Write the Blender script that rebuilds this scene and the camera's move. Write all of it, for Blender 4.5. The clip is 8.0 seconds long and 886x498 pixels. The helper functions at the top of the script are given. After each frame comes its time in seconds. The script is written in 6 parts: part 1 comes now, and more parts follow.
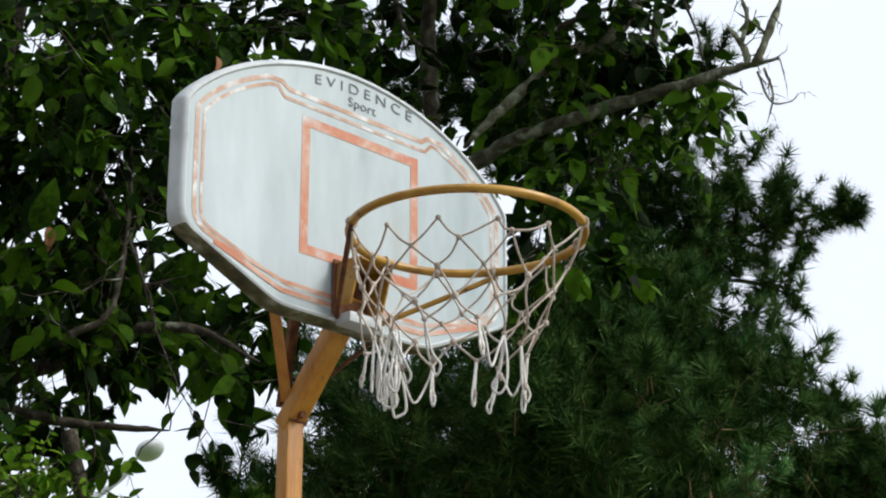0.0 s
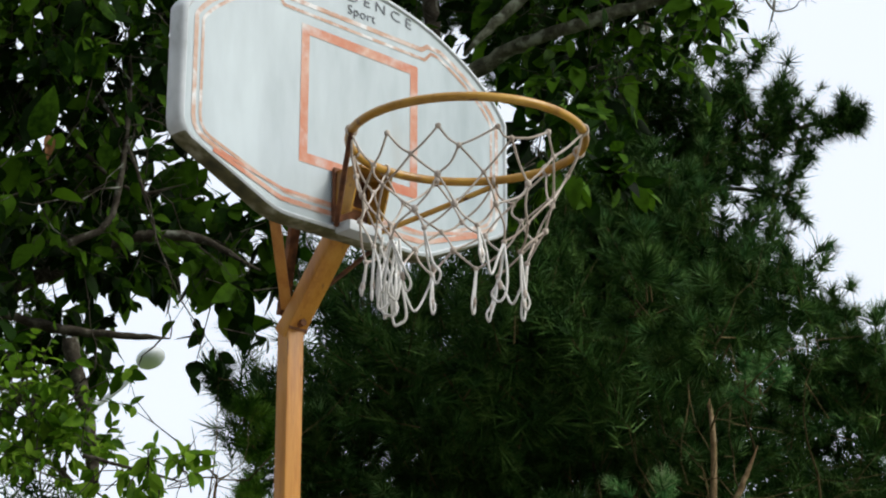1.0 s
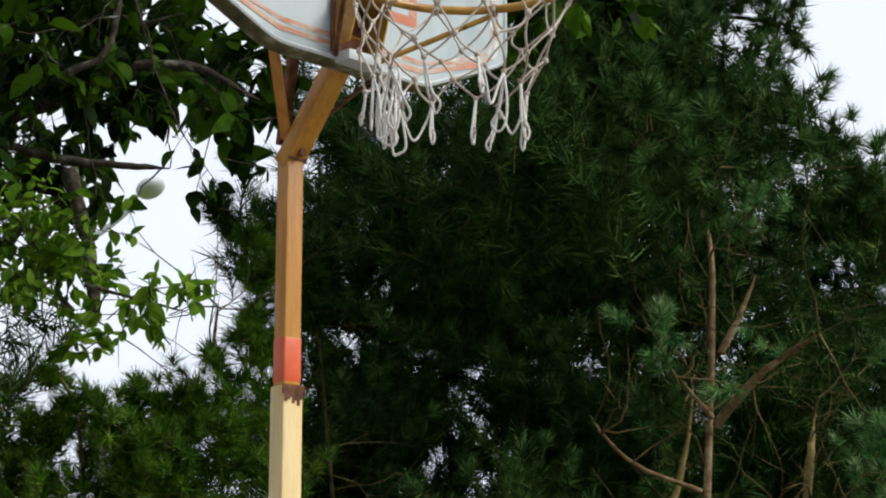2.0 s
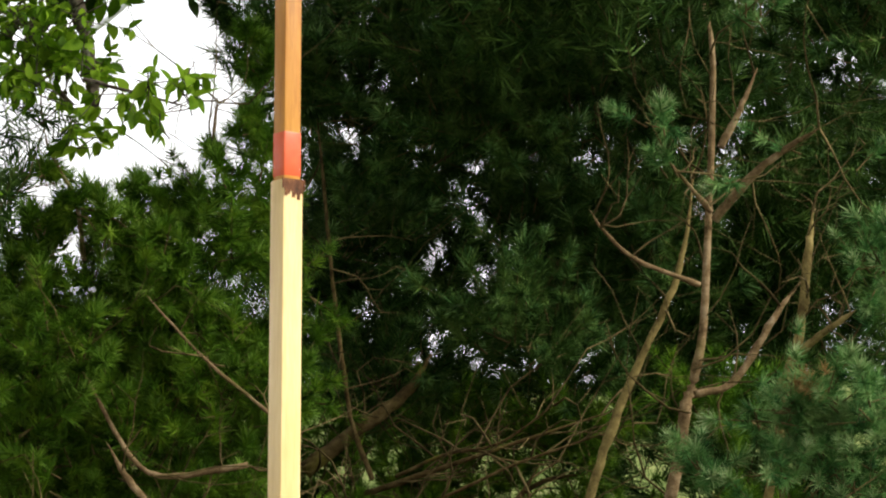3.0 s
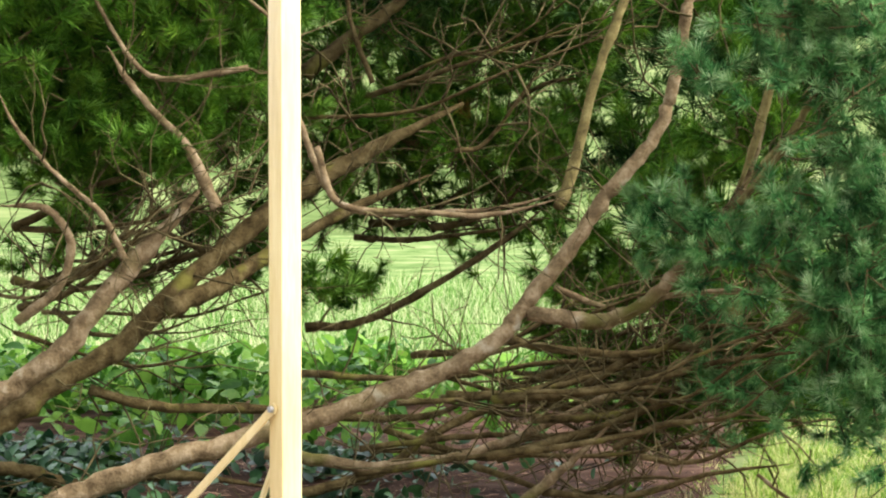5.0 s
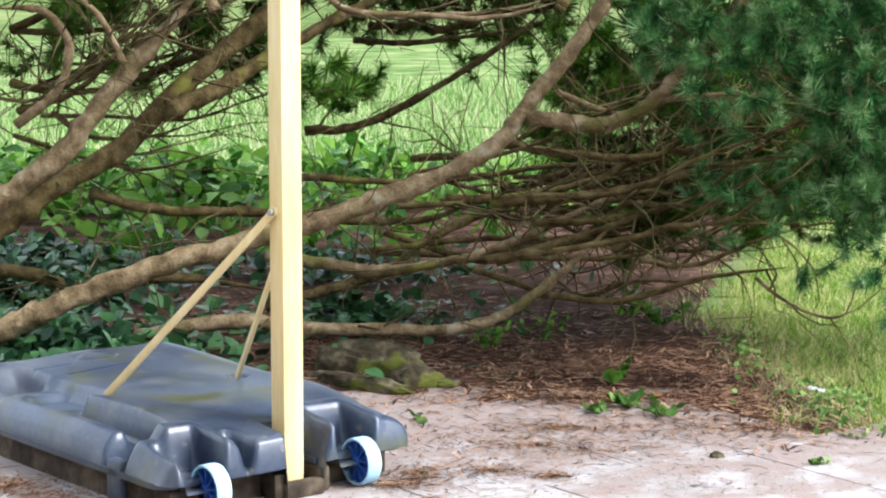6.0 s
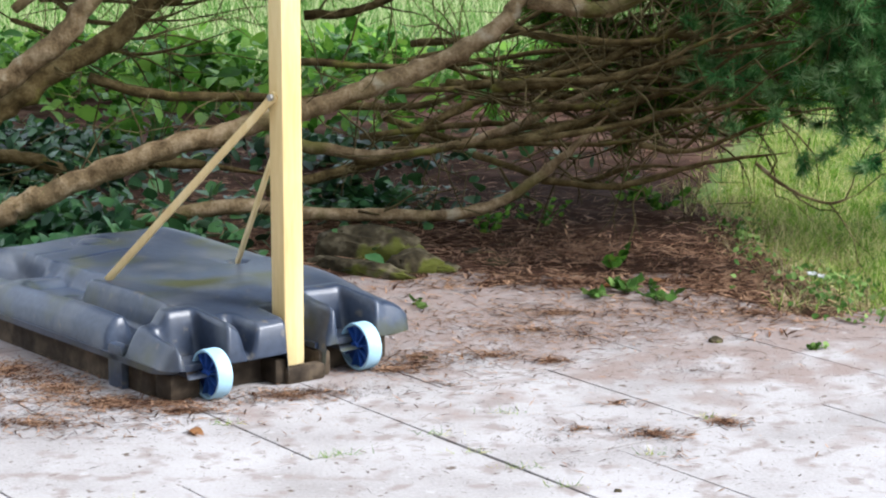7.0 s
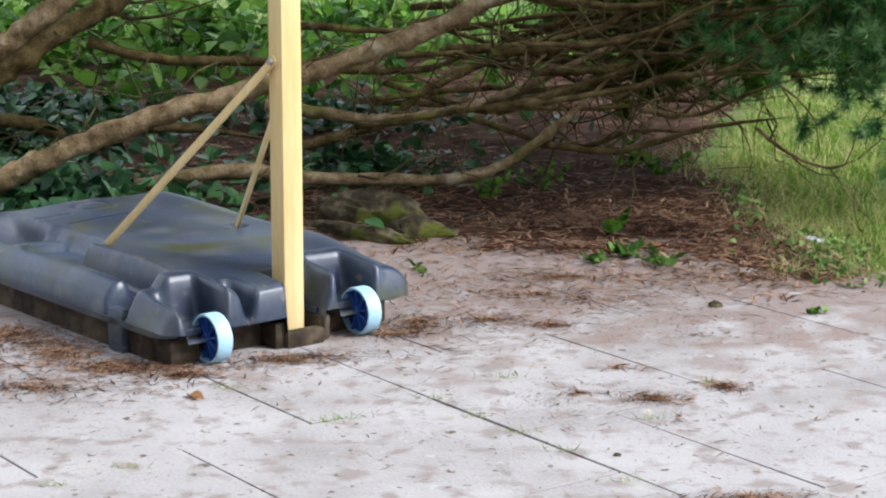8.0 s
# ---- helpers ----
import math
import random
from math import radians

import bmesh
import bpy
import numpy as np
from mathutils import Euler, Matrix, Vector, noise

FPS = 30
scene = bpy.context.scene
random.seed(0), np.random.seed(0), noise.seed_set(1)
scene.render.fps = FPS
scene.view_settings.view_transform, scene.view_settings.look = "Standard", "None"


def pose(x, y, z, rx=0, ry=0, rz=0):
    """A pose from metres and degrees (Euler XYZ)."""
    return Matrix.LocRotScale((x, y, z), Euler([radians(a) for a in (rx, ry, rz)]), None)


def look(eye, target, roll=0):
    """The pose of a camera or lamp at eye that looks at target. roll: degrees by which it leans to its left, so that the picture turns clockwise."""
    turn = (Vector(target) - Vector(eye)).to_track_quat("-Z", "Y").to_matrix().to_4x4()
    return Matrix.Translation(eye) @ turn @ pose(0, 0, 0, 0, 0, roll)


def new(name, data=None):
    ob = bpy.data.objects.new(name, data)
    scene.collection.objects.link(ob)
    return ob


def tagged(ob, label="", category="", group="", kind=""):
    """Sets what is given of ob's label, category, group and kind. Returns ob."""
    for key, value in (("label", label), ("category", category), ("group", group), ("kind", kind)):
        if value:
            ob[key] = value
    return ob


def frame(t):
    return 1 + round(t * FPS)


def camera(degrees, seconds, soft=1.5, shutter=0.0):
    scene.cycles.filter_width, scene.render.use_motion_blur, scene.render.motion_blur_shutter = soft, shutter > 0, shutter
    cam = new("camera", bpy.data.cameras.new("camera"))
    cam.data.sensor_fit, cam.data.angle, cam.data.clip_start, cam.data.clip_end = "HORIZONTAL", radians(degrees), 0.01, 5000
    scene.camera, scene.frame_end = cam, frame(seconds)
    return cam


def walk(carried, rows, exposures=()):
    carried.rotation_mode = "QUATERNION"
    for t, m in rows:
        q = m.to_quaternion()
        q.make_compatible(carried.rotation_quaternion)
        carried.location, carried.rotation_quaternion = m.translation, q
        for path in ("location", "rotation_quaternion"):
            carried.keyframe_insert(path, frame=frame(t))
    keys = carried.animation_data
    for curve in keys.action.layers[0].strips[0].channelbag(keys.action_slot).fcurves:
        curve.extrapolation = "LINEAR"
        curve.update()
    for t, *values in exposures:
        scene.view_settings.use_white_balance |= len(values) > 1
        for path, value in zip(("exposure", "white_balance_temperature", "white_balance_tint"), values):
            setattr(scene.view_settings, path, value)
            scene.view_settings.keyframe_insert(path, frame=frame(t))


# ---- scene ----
# ---- camera and its walk: one standpoint, tilting down ----
cam = camera(23.62, 8.0, soft=2.1)
EYE = 1.04
ROWS = [
    (0.0, 20.80, 0.00),
    (0.5, 19.85, 0.01),
    (1.0, 18.32, 0.01),
    (1.2, 17.39, 0.02),
    (2.3, 12.17, 0.06),
    (2.5, 11.02, 0.07),
    (3.0, 8.16, 0.07),
    (3.5, 5.55, 0.06),
    (4.0, 2.52, 0.03),
    (4.2, 1.49, 0.02),
    (5.3, -4.09, -0.04),
    (5.5, -5.14, -0.05),
    (6.0, -7.85, -0.08),
    (6.5, -10.19, -0.09),
    (7.0, -10.95, -0.10),
    (7.5, -11.54, -0.12),
    (8.0, -11.91, -0.12),
]
EXPOSURES = [(0.0, -0.2, 6700, 10), (1.2, -0.25, 6700, 10), (2.5, -0.2, 7000, 10), (3.0, 0.5, 7700, 11), (3.5, 1.35, 8100, 11), (4.2, 1.5, 7800, 11), (5.5, 1.38, 6200, 10), (6.5, 1.05, 6050, 11), (8.0, 0.55, 6150, 11)]
walk(cam, [(t, pose(0, 0, EYE, 90 + pitch, roll, 0)) for t, pitch, roll in ROWS], EXPOSURES)

# ---- world and sun: a bright overcast day ----
world = bpy.data.worlds.new("overcast")
scene.world = world
world.use_nodes = True
wn, wl = world.node_tree.nodes, world.node_tree.links
wn.clear()
sky = wn.new("ShaderNodeTexSky")
sky.sky_type, sky.sun_disc = "NISHITA", False
sky.sun_elevation, sky.sun_rotation = radians(41), radians(106)
sky.air_density, sky.dust_density = 1.0, 4.0
cloud = wn.new("ShaderNodeMix")
cloud.data_type, cloud.blend_type = "RGBA", "MIX"
cloud.inputs["Factor"].default_value = 0.88
cloud.inputs[7].default_value = (10.5, 11.5, 13.0, 1)
back = wn.new("ShaderNodeBackground")
back.inputs["Strength"].default_value = 0.112
wo = wn.new("ShaderNodeOutputWorld")
wl.new(sky.outputs[0], cloud.inputs[6])
wl.new(cloud.outputs[2], back.inputs[0])
wl.new(back.outputs[0], wo.inputs[0])

sun_data = bpy.data.lights.new("sun", "SUN")
sun_data.energy, sun_data.angle, sun_data.color = 3.3, radians(22), (1.0, 0.975, 0.94)
sun = new("sun", sun_data)
sun.matrix_world = look((9, 1.5, 8), (0, 4, 0))


# ---- materials ----
def material(name, stops, scale=8.0, rough=0.7, metal=0.0, bump=0.2, detail=6.0, fine=60.0, spots=None, stretch=(1, 1, 1), island=0.0, translucent=0.0, spec=0.5, world_space=False, drift=None):
    """A surface whose colour wanders between the stops at two scales, with fine relief. spots: (colour, scale, threshold, softness)."""
    m = bpy.data.materials.new(name)
    m.use_nodes = True
    nt = m.node_tree
    n, l = nt.nodes, nt.links
    bsdf = n["Principled BSDF"]
    tc = n.new("ShaderNodeTexCoord")
    mp = n.new("ShaderNodeMapping")
    mp.inputs["Scale"].default_value = stretch
    where = n.new("ShaderNodeNewGeometry")
    l.new(where.outputs["Position"] if world_space else tc.outputs["Object"], mp.inputs[0])
    big = n.new("ShaderNodeTexNoise")
    big.inputs["Scale"].default_value, big.inputs["Detail"].default_value = scale, detail
    small = n.new("ShaderNodeTexNoise")
    small.inputs["Scale"].default_value, small.inputs["Detail"].default_value = fine, 4.0
    for t in (big, small):
        l.new(mp.outputs[0], t.inputs["Vector"])
    add = n.new("ShaderNodeMath")
    add.operation = "MULTIPLY_ADD"
    add.inputs[1].default_value = 0.35
    l.new(small.outputs[0], add.inputs[0])
    sub = n.new("ShaderNodeMath")
    sub.operation = "SUBTRACT"
    sub.inputs[1].default_value = 0.175
    l.new(big.outputs[0], sub.inputs[0])
    l.new(sub.outputs[0], add.inputs[2])
    value = add.outputs[0]
    if island:
        geo = n.new("ShaderNodeNewGeometry")
        isl = n.new("ShaderNodeMath")
        isl.operation = "MULTIPLY_ADD"
        isl.inputs[1].default_value = island
        l.new(geo.outputs["Random Per Island"], isl.inputs[0])
        sh = n.new("ShaderNodeMath")
        sh.operation = "SUBTRACT"
        sh.inputs[1].default_value = island / 2
        l.new(value, sh.inputs[0])
        l.new(sh.outputs[0], isl.inputs[2])
        value = isl.outputs[0]
    ramp = n.new("ShaderNodeValToRGB")
    els = ramp.color_ramp.elements
    while len(els) < len(stops):
        els.new(0.5)
    for k, c in enumerate(stops):
        els[k].position = 0.28 + 0.44 * k / max(1, len(stops) - 1)
        els[k].color = (*c, 1)
    l.new(value, ramp.inputs[0])
    colour = ramp.outputs[0]
    for sc, ss, th, so in spots or ():
        tex = n.new("ShaderNodeTexNoise")
        tex.inputs["Scale"].default_value, tex.inputs["Detail"].default_value = ss, 8.0
        l.new(mp.outputs[0], tex.inputs["Vector"])
        mr = n.new("ShaderNodeMapRange")
        mr.inputs[1].default_value, mr.inputs[2].default_value = th, th + so
        amount = tex.outputs[0]
        if drift:
            # soil washed out of the bed lies thicker towards it
            far = n.new("ShaderNodeVectorMath")
            far.operation = "DOT_PRODUCT"
            far.inputs[1].default_value = drift[0]
            l.new(where.outputs["Position"], far.inputs[0])
            more = n.new("ShaderNodeMath")
            more.operation = "MULTIPLY_ADD"
            more.inputs[1].default_value, more.inputs[2].default_value = drift[1], drift[2]
            l.new(far.outputs["Value"], more.inputs[0])
            top = n.new("ShaderNodeMath")
            top.operation = "ADD"
            l.new(tex.outputs[0], top.inputs[0])
            l.new(more.outputs[0], top.inputs[1])
            amount = top.outputs[0]
            drift = None
        l.new(amount, mr.inputs[0])
        mx = n.new("ShaderNodeMix")
        mx.data_type = "RGBA"
        l.new(mr.outputs[0], mx.inputs["Factor"])
        l.new(colour, mx.inputs[6])
        mx.inputs[7].default_value = (*sc, 1)
        colour = mx.outputs[2]
    l.new(colour, bsdf.inputs["Base Color"])
    bsdf.inputs["Roughness"].default_value = rough
    bsdf.inputs["Metallic"].default_value = metal
    bsdf.inputs["Specular IOR Level"].default_value = spec
    if bump:
        bp = n.new("ShaderNodeBump")
        bp.inputs["Strength"].default_value, bp.inputs["Distance"].default_value = bump, 0.01
        l.new(add.outputs[0], bp.inputs["Height"])
        l.new(bp.outputs[0], bsdf.inputs["Normal"])
    if translucent:
        tr = n.new("ShaderNodeBsdfTranslucent")
        l.new(colour, tr.inputs[0])
        ms = n.new("ShaderNodeMixShader")
        ms.inputs[0].default_value = translucent
        l.new(bsdf.outputs[0], ms.inputs[1])
        l.new(tr.outputs[0], ms.inputs[2])
        l.new(ms.outputs[0], n["Material Output"].inputs[0])
    return m


BOARD_WHITE = material("weathered_white_plastic", [(0.31, 0.375, 0.395), (0.42, 0.49, 0.515), (0.50, 0.58, 0.605)], 5, 0.42, bump=0.05, fine=30, stretch=(1, 1, 0.3),
                       spots=[((0.36, 0.37, 0.35), 7, 0.63, 0.2)])
BOARD_EDGE = material("dull_white_plastic_edge", [(0.40, 0.43, 0.44), (0.52, 0.56, 0.58), (0.60, 0.64, 0.66)], 9, 0.5, bump=0.08, spots=[((0.20, 0.20, 0.14), 12, 0.66, 0.12)])
BOARD_GRIME = material("algae_grimed_plastic", [(0.035, 0.036, 0.012), (0.10, 0.095, 0.04), (0.30, 0.30, 0.22)], 20, 0.7, bump=0.15)
STRIPE = material("faded_orange_paint", [(0.48, 0.125, 0.05), (0.50, 0.185, 0.095), (0.57, 0.36, 0.27)], 9, 0.5, bump=0.05, spots=[((0.57, 0.53, 0.50), 16, 0.52, 0.2)])
STRIPE_FADED = material("bleached_orange_paint", [(0.36, 0.17, 0.09), (0.48, 0.30, 0.21), (0.54, 0.46, 0.41)], 12, 0.5, bump=0.05, spots=[((0.64, 0.64, 0.63), 26, 0.5, 0.14)])
LETTER = material("dark_grey_print", [(0.05, 0.06, 0.08), (0.12, 0.13, 0.15)], 20, 0.5, bump=0)
POLE_TOP = material("amber_paint", [(0.36, 0.135, 0.015), (0.50, 0.215, 0.03), (0.58, 0.28, 0.05)], 7, 0.4, bump=0.08, stretch=(4, 4, 0.5), spots=[((0.16, 0.07, 0.03), 18, 0.66, 0.1)])
POLE_LOW = material("cream_yellow_paint", [(0.62, 0.44, 0.18), (0.72, 0.54, 0.25), (0.80, 0.64, 0.34)], 6, 0.32, bump=0.06, stretch=(4, 4, 0.4))
RED_BAND = material("red_tape", [(0.60, 0.07, 0.02), (0.72, 0.12, 0.04)], 10, 0.35, bump=0.05)
RUST = material("rusty_steel", [(0.06, 0.025, 0.012), (0.14, 0.055, 0.025), (0.24, 0.10, 0.04)], 40, 0.85, metal=0.2, bump=0.4)
RIM_YELLOW = material("ochre_rim_paint", [(0.22, 0.10, 0.02), (0.42, 0.22, 0.03), (0.52, 0.30, 0.05)], 12, 0.35, bump=0.1, spots=[((0.14, 0.06, 0.025), 30, 0.62, 0.08)])
STEEL = material("dull_zinc_bolt", [(0.25, 0.24, 0.23), (0.42, 0.41, 0.40)], 60, 0.45, metal=0.8, bump=0.1)
CORD = material("weathered_net_cord", [(0.30, 0.24, 0.19), (0.48, 0.41, 0.35), (0.62, 0.57, 0.52)], 14, 0.85, bump=0.4, fine=220)
CORD_WHITE = material("bleached_net_cord", [(0.56, 0.54, 0.49), (0.70, 0.69, 0.66), (0.78, 0.78, 0.77)], 25, 0.85, bump=0.4, fine=220)
TANK = material("slate_grey_plastic", [(0.014, 0.021, 0.037), (0.027, 0.038, 0.063), (0.055, 0.072, 0.106)], 5, 0.36, bump=0.06, fine=80,
                spots=[((0.120, 0.125, 0.130), 8, 0.50, 0.30), ((0.052, 0.056, 0.018), 6.5, 0.52, 0.16), ((0.11, 0.10, 0.085), 34, 0.62, 0.1)])
TANK_LOW = material("muddy_plastic", [(0.018, 0.013, 0.009), (0.048, 0.035, 0.023), (0.11, 0.082, 0.054)], 14, 0.8, bump=0.3, spec=0.15)
WHEEL_BLUE = material("blue_plastic_rim", [(0.015, 0.05, 0.22), (0.03, 0.09, 0.32)], 20, 0.4, bump=0.03)
TYRE = material("pale_blue_plastic_tyre", [(0.28, 0.48, 0.60), (0.40, 0.60, 0.72)], 15, 0.5, bump=0.05)
SLAB = material("worn_concrete_slab", [(0.26, 0.235, 0.220), (0.35, 0.325, 0.310), (0.41, 0.385, 0.370)], 3.5, 0.9, bump=0.35, fine=140, world_space=True, drift=((0.10, 1.0, 0), 0.34, -1.31),
                spots=[((0.245, 0.19, 0.165), 6.5, 0.52, 0.18), ((0.42, 0.395, 0.38), 5, 0.66, 0.2), ((0.255, 0.215, 0.195), 17, 0.53, 0.12), ((0.40, 0.375, 0.36), 24, 0.63, 0.10), ((0.12, 0.09, 0.07), 38, 0.64, 0.05), ((0.13, 0.11, 0.09), 110, 0.66, 0.04)], spec=0.2)
SOIL = material("needle_strewn_soil", [(0.022, 0.011, 0.007), (0.056, 0.029, 0.018), (0.12, 0.070, 0.048)], 9, 0.95, bump=0.6, fine=90, world_space=True, spots=[((0.05, 0.06, 0.025), 3, 0.62, 0.15)], spec=0.03)
LAWN = material("dry_lawn_ground", [(0.050, 0.088, 0.026), (0.115, 0.165, 0.055), (0.22, 0.24, 0.11)], 2.2, 0.95, bump=0.5, fine=60, spots=[((0.24, 0.19, 0.09), 5, 0.64, 0.12)], spec=0.0)
BARK = material("pine_bark", [(0.070, 0.046, 0.022), (0.175, 0.122, 0.064), (0.31, 0.232, 0.14)], 26, 0.92, bump=0.8, fine=150, spots=[((0.30, 0.26, 0.18), 13, 0.64, 0.1), ((0.095, 0.090, 0.022), 5, 0.56, 0.15)], spec=0.08)
# darker copy of the pine bark for inner stems, shade put into colour
BARK_SHADED = material("shaded_brown_bark", [(0.032, 0.022, 0.009), (0.090, 0.064, 0.026), (0.165, 0.125, 0.058)], 26, 0.95, bump=0.8, fine=150, spots=[((0.16, 0.145, 0.035), 9, 0.60, 0.1)], spec=0.05)
BARK_LICHEN = material("yellow_lichen_bark", [(0.075, 0.055, 0.022), (0.17, 0.135, 0.052), (0.27, 0.22, 0.09)], 24, 0.95, bump=0.6, fine=150, spec=0.08)
BARK_DARK = material("lichen_grey_bark", [(0.022, 0.018, 0.013), (0.055, 0.048, 0.036), (0.13, 0.12, 0.095)], 30, 0.95, bump=0.7, fine=150, spots=[((0.24, 0.26, 0.21), 20, 0.6, 0.1)], spec=0.08)
BARK_GREY = material("grey_green_lichen_bark", [(0.040, 0.038, 0.026), (0.105, 0.108, 0.072), (0.24, 0.25, 0.18)], 26, 0.95, bump=0.7, fine=150, spots=[((0.30, 0.33, 0.25), 22, 0.56, 0.1)], spec=0.05)
TWIG = material("brown_twig", [(0.030, 0.022, 0.010), (0.085, 0.066, 0.028), (0.18, 0.145, 0.065)], 14, 0.9, bump=0.3, spec=0.08)
NEEDLE = material("blue_green_needles", [(0.007, 0.030, 0.008), (0.045, 0.125, 0.033), (0.18, 0.30, 0.105)], 17, 0.6, bump=0, island=0.12, translucent=0.18, spots=[((0.15, 0.085, 0.03), 3.2, 0.72, 0.04)], spec=0.08)
NEEDLE_BLUE = material("sea_green_needles", [(0.008, 0.045, 0.012), (0.055, 0.170, 0.045), (0.21, 0.37, 0.13)], 17, 0.6, bump=0, island=0.15, translucent=0.2, spots=[((0.20, 0.12, 0.04), 3.2, 0.70, 0.04)], spec=0.08)
# two pale needle colours that stand for lit shoot tips
NEEDLE_PALE = material("pale_lit_needles", [(0.07, 0.145, 0.045), (0.175, 0.29, 0.11), (0.34, 0.45, 0.24)], 11, 0.55, bump=0, island=0.15, translucent=0.2, spec=0.15)
NEEDLE_LIT = material("lit_green_tips", [(0.042, 0.115, 0.010), (0.105, 0.235, 0.028), (0.22, 0.38, 0.07)], 9, 0.55, bump=0, island=0.15, translucent=0.2, spec=0.15, spots=[((0.30, 0.15, 0.04), 5.0, 0.68, 0.05)])
# darker copy of the needles; the thicket's shade is put into this colour
NEEDLE_SHADED = material("shaded_green_needles", [(0.004, 0.016, 0.003), (0.024, 0.066, 0.012), (0.105, 0.190, 0.045)], 14, 0.6, bump=0, island=0.12, translucent=0.12, spec=0.05)
NEEDLE_FRESH = material("grass_green_needles", [(0.010, 0.036, 0.003), (0.052, 0.140, 0.010), (0.17, 0.30, 0.028)], 16, 0.6, bump=0, island=0.12, translucent=0.18, spots=[((0.20, 0.10, 0.02), 4.0, 0.72, 0.04)], spec=0.08)
LEAF_LIME = material("lime_green_leaf", [(0.030, 0.085, 0.004), (0.085, 0.20, 0.010), (0.20, 0.36, 0.03)], 3.0, 0.55, bump=0, island=0.5, translucent=0.5, spec=0.08)
# mostly near-black, few bright: shaded and lit leaves put into the colour
LEAF = material("broad_shaded_leaf", [(0.003, 0.010, 0.001), (0.010, 0.034, 0.002), (0.060, 0.140, 0.007)], 3.0, 0.6, bump=0, island=0.55, translucent=0.35, spec=0.06)
IVY = material("dark_ivy_leaf", [(0.012, 0.04, 0.016), (0.03, 0.085, 0.03), (0.06, 0.14, 0.045)], 3.0, 0.4, bump=0, island=0.6, translucent=0.2, spec=0.2)
WEED_DULL = material("dull_green_weed_leaf", [(0.040, 0.090, 0.014), (0.090, 0.180, 0.035), (0.20, 0.30, 0.085)], 6.0, 0.6, bump=0, island=0.6, translucent=0.3, spec=0.12)
WEED = material("bright_weed_leaf", [(0.028, 0.090, 0.008), (0.070, 0.185, 0.018), (0.17, 0.32, 0.04)], 4.0, 0.5, bump=0, island=0.6, translucent=0.35, spec=0.12)
GRASS = material("grass_blade", [(0.095, 0.205, 0.018), (0.260, 0.410, 0.055), (0.60, 0.54, 0.25)], 5.0, 0.7, bump=0, island=0.8, translucent=0.3, spec=0.06)
GRASS_LONG = material("meadow_blade", [(0.070, 0.165, 0.028), (0.190, 0.335, 0.080), (0.46, 0.48, 0.25)], 5.0, 0.7, bump=0, island=0.8, translucent=0.3, spec=0.06)
DRY_GRASS = material("straw_dry_grass", [(0.13, 0.095, 0.045), (0.28, 0.215, 0.11), (0.46, 0.38, 0.22)], 3.0, 0.8, bump=0, island=0.6, translucent=0.25, spec=0.06)
STRAW = material("dead_pine_needles", [(0.050, 0.022, 0.012), (0.150, 0.072, 0.040), (0.34, 0.20, 0.12)], 5.0, 0.8, bump=0, island=1.0, spec=0.08)
DEAD_LEAF = material("russet_dead_leaf", [(0.15, 0.06, 0.02), (0.30, 0.135, 0.045), (0.44, 0.24, 0.10)], 12, 0.7, bump=0.1, translucent=0.25)
ROCK = material("mossy_stone", [(0.018, 0.014, 0.008), (0.050, 0.040, 0.022), (0.14, 0.115, 0.072)], 16, 0.95, bump=1.0, spots=[((0.085, 0.090, 0.018), 9, 0.55, 0.06)], spec=0.1)
OCHRE = material("ochre_dead_needles", [(0.16, 0.10, 0.035), (0.31, 0.205, 0.085), (0.46, 0.33, 0.16)], 12, 0.8, bump=0, island=0.4, translucent=0.2, spec=0.08)
LAMP_GREY = material("pale_grey_lamp_shell", [(0.42, 0.45, 0.46), (0.55, 0.58, 0.59)], 3, 0.4, bump=0.02)
HILL = material("distant_hill", [(0.055, 0.085, 0.026), (0.105, 0.140, 0.048), (0.185, 0.205, 0.085)], 0.35, 1.0, bump=0.2, fine=2.5, spec=0.0)
BLOCKER_GREY = material("sky_blocker_grey", [(0.17, 0.16, 0.15), (0.22, 0.21, 0.20)], 1.5, 0.9, bump=0.2)
PETAL = material("white_petal", [(0.75, 0.75, 0.72), (0.82, 0.82, 0.80)], 5, 0.6, bump=0)


# ---- mesh helpers ----
def place(ob, parent):
    if parent is not None:
        ob.parent = parent
    return ob


def part(name, bm, mat, parent, label="", smooth=True):
    me = bpy.data.meshes.new(name)
    bmesh.ops.recalc_face_normals(bm, faces=bm.faces)
    bm.to_mesh(me)
    bm.free()
    if smooth:
        me.polygons.foreach_set("use_smooth", [True] * len(me.polygons))
        me.set_sharp_from_angle(angle=radians(40))
    me.materials.append(mat)
    ob = place(new(name, me), parent)
    return tagged(ob, label) if label else ob


def from_arrays(name, verts, faces, mat, parent=None, smooth=False):
    """One mesh from numpy arrays; all faces have the same number of corners."""
    me = bpy.data.meshes.new(name)
    verts, faces = np.asarray(verts, np.float32), np.asarray(faces, np.int32)
    k = faces.shape[1]
    me.vertices.add(len(verts))
    me.vertices.foreach_set("co", verts.ravel())
    me.loops.add(faces.size)
    me.loops.foreach_set("vertex_index", faces.ravel())
    me.polygons.add(len(faces))
    me.polygons.foreach_set("loop_start", np.arange(0, faces.size, k, dtype=np.int32))
    if smooth:
        me.polygons.foreach_set("use_smooth", np.ones(len(faces), bool))
    me.update(calc_edges=True)
    me.validate()
    me.materials.append(mat)
    return place(new(name, me), parent)


def thing(name, label, category, at=(0, 0, 0), turn=0.0, group="", kind=""):
    e = new(name)
    e.matrix_world = pose(*at, 0, 0, turn)
    return tagged(e, label, category, group, kind)


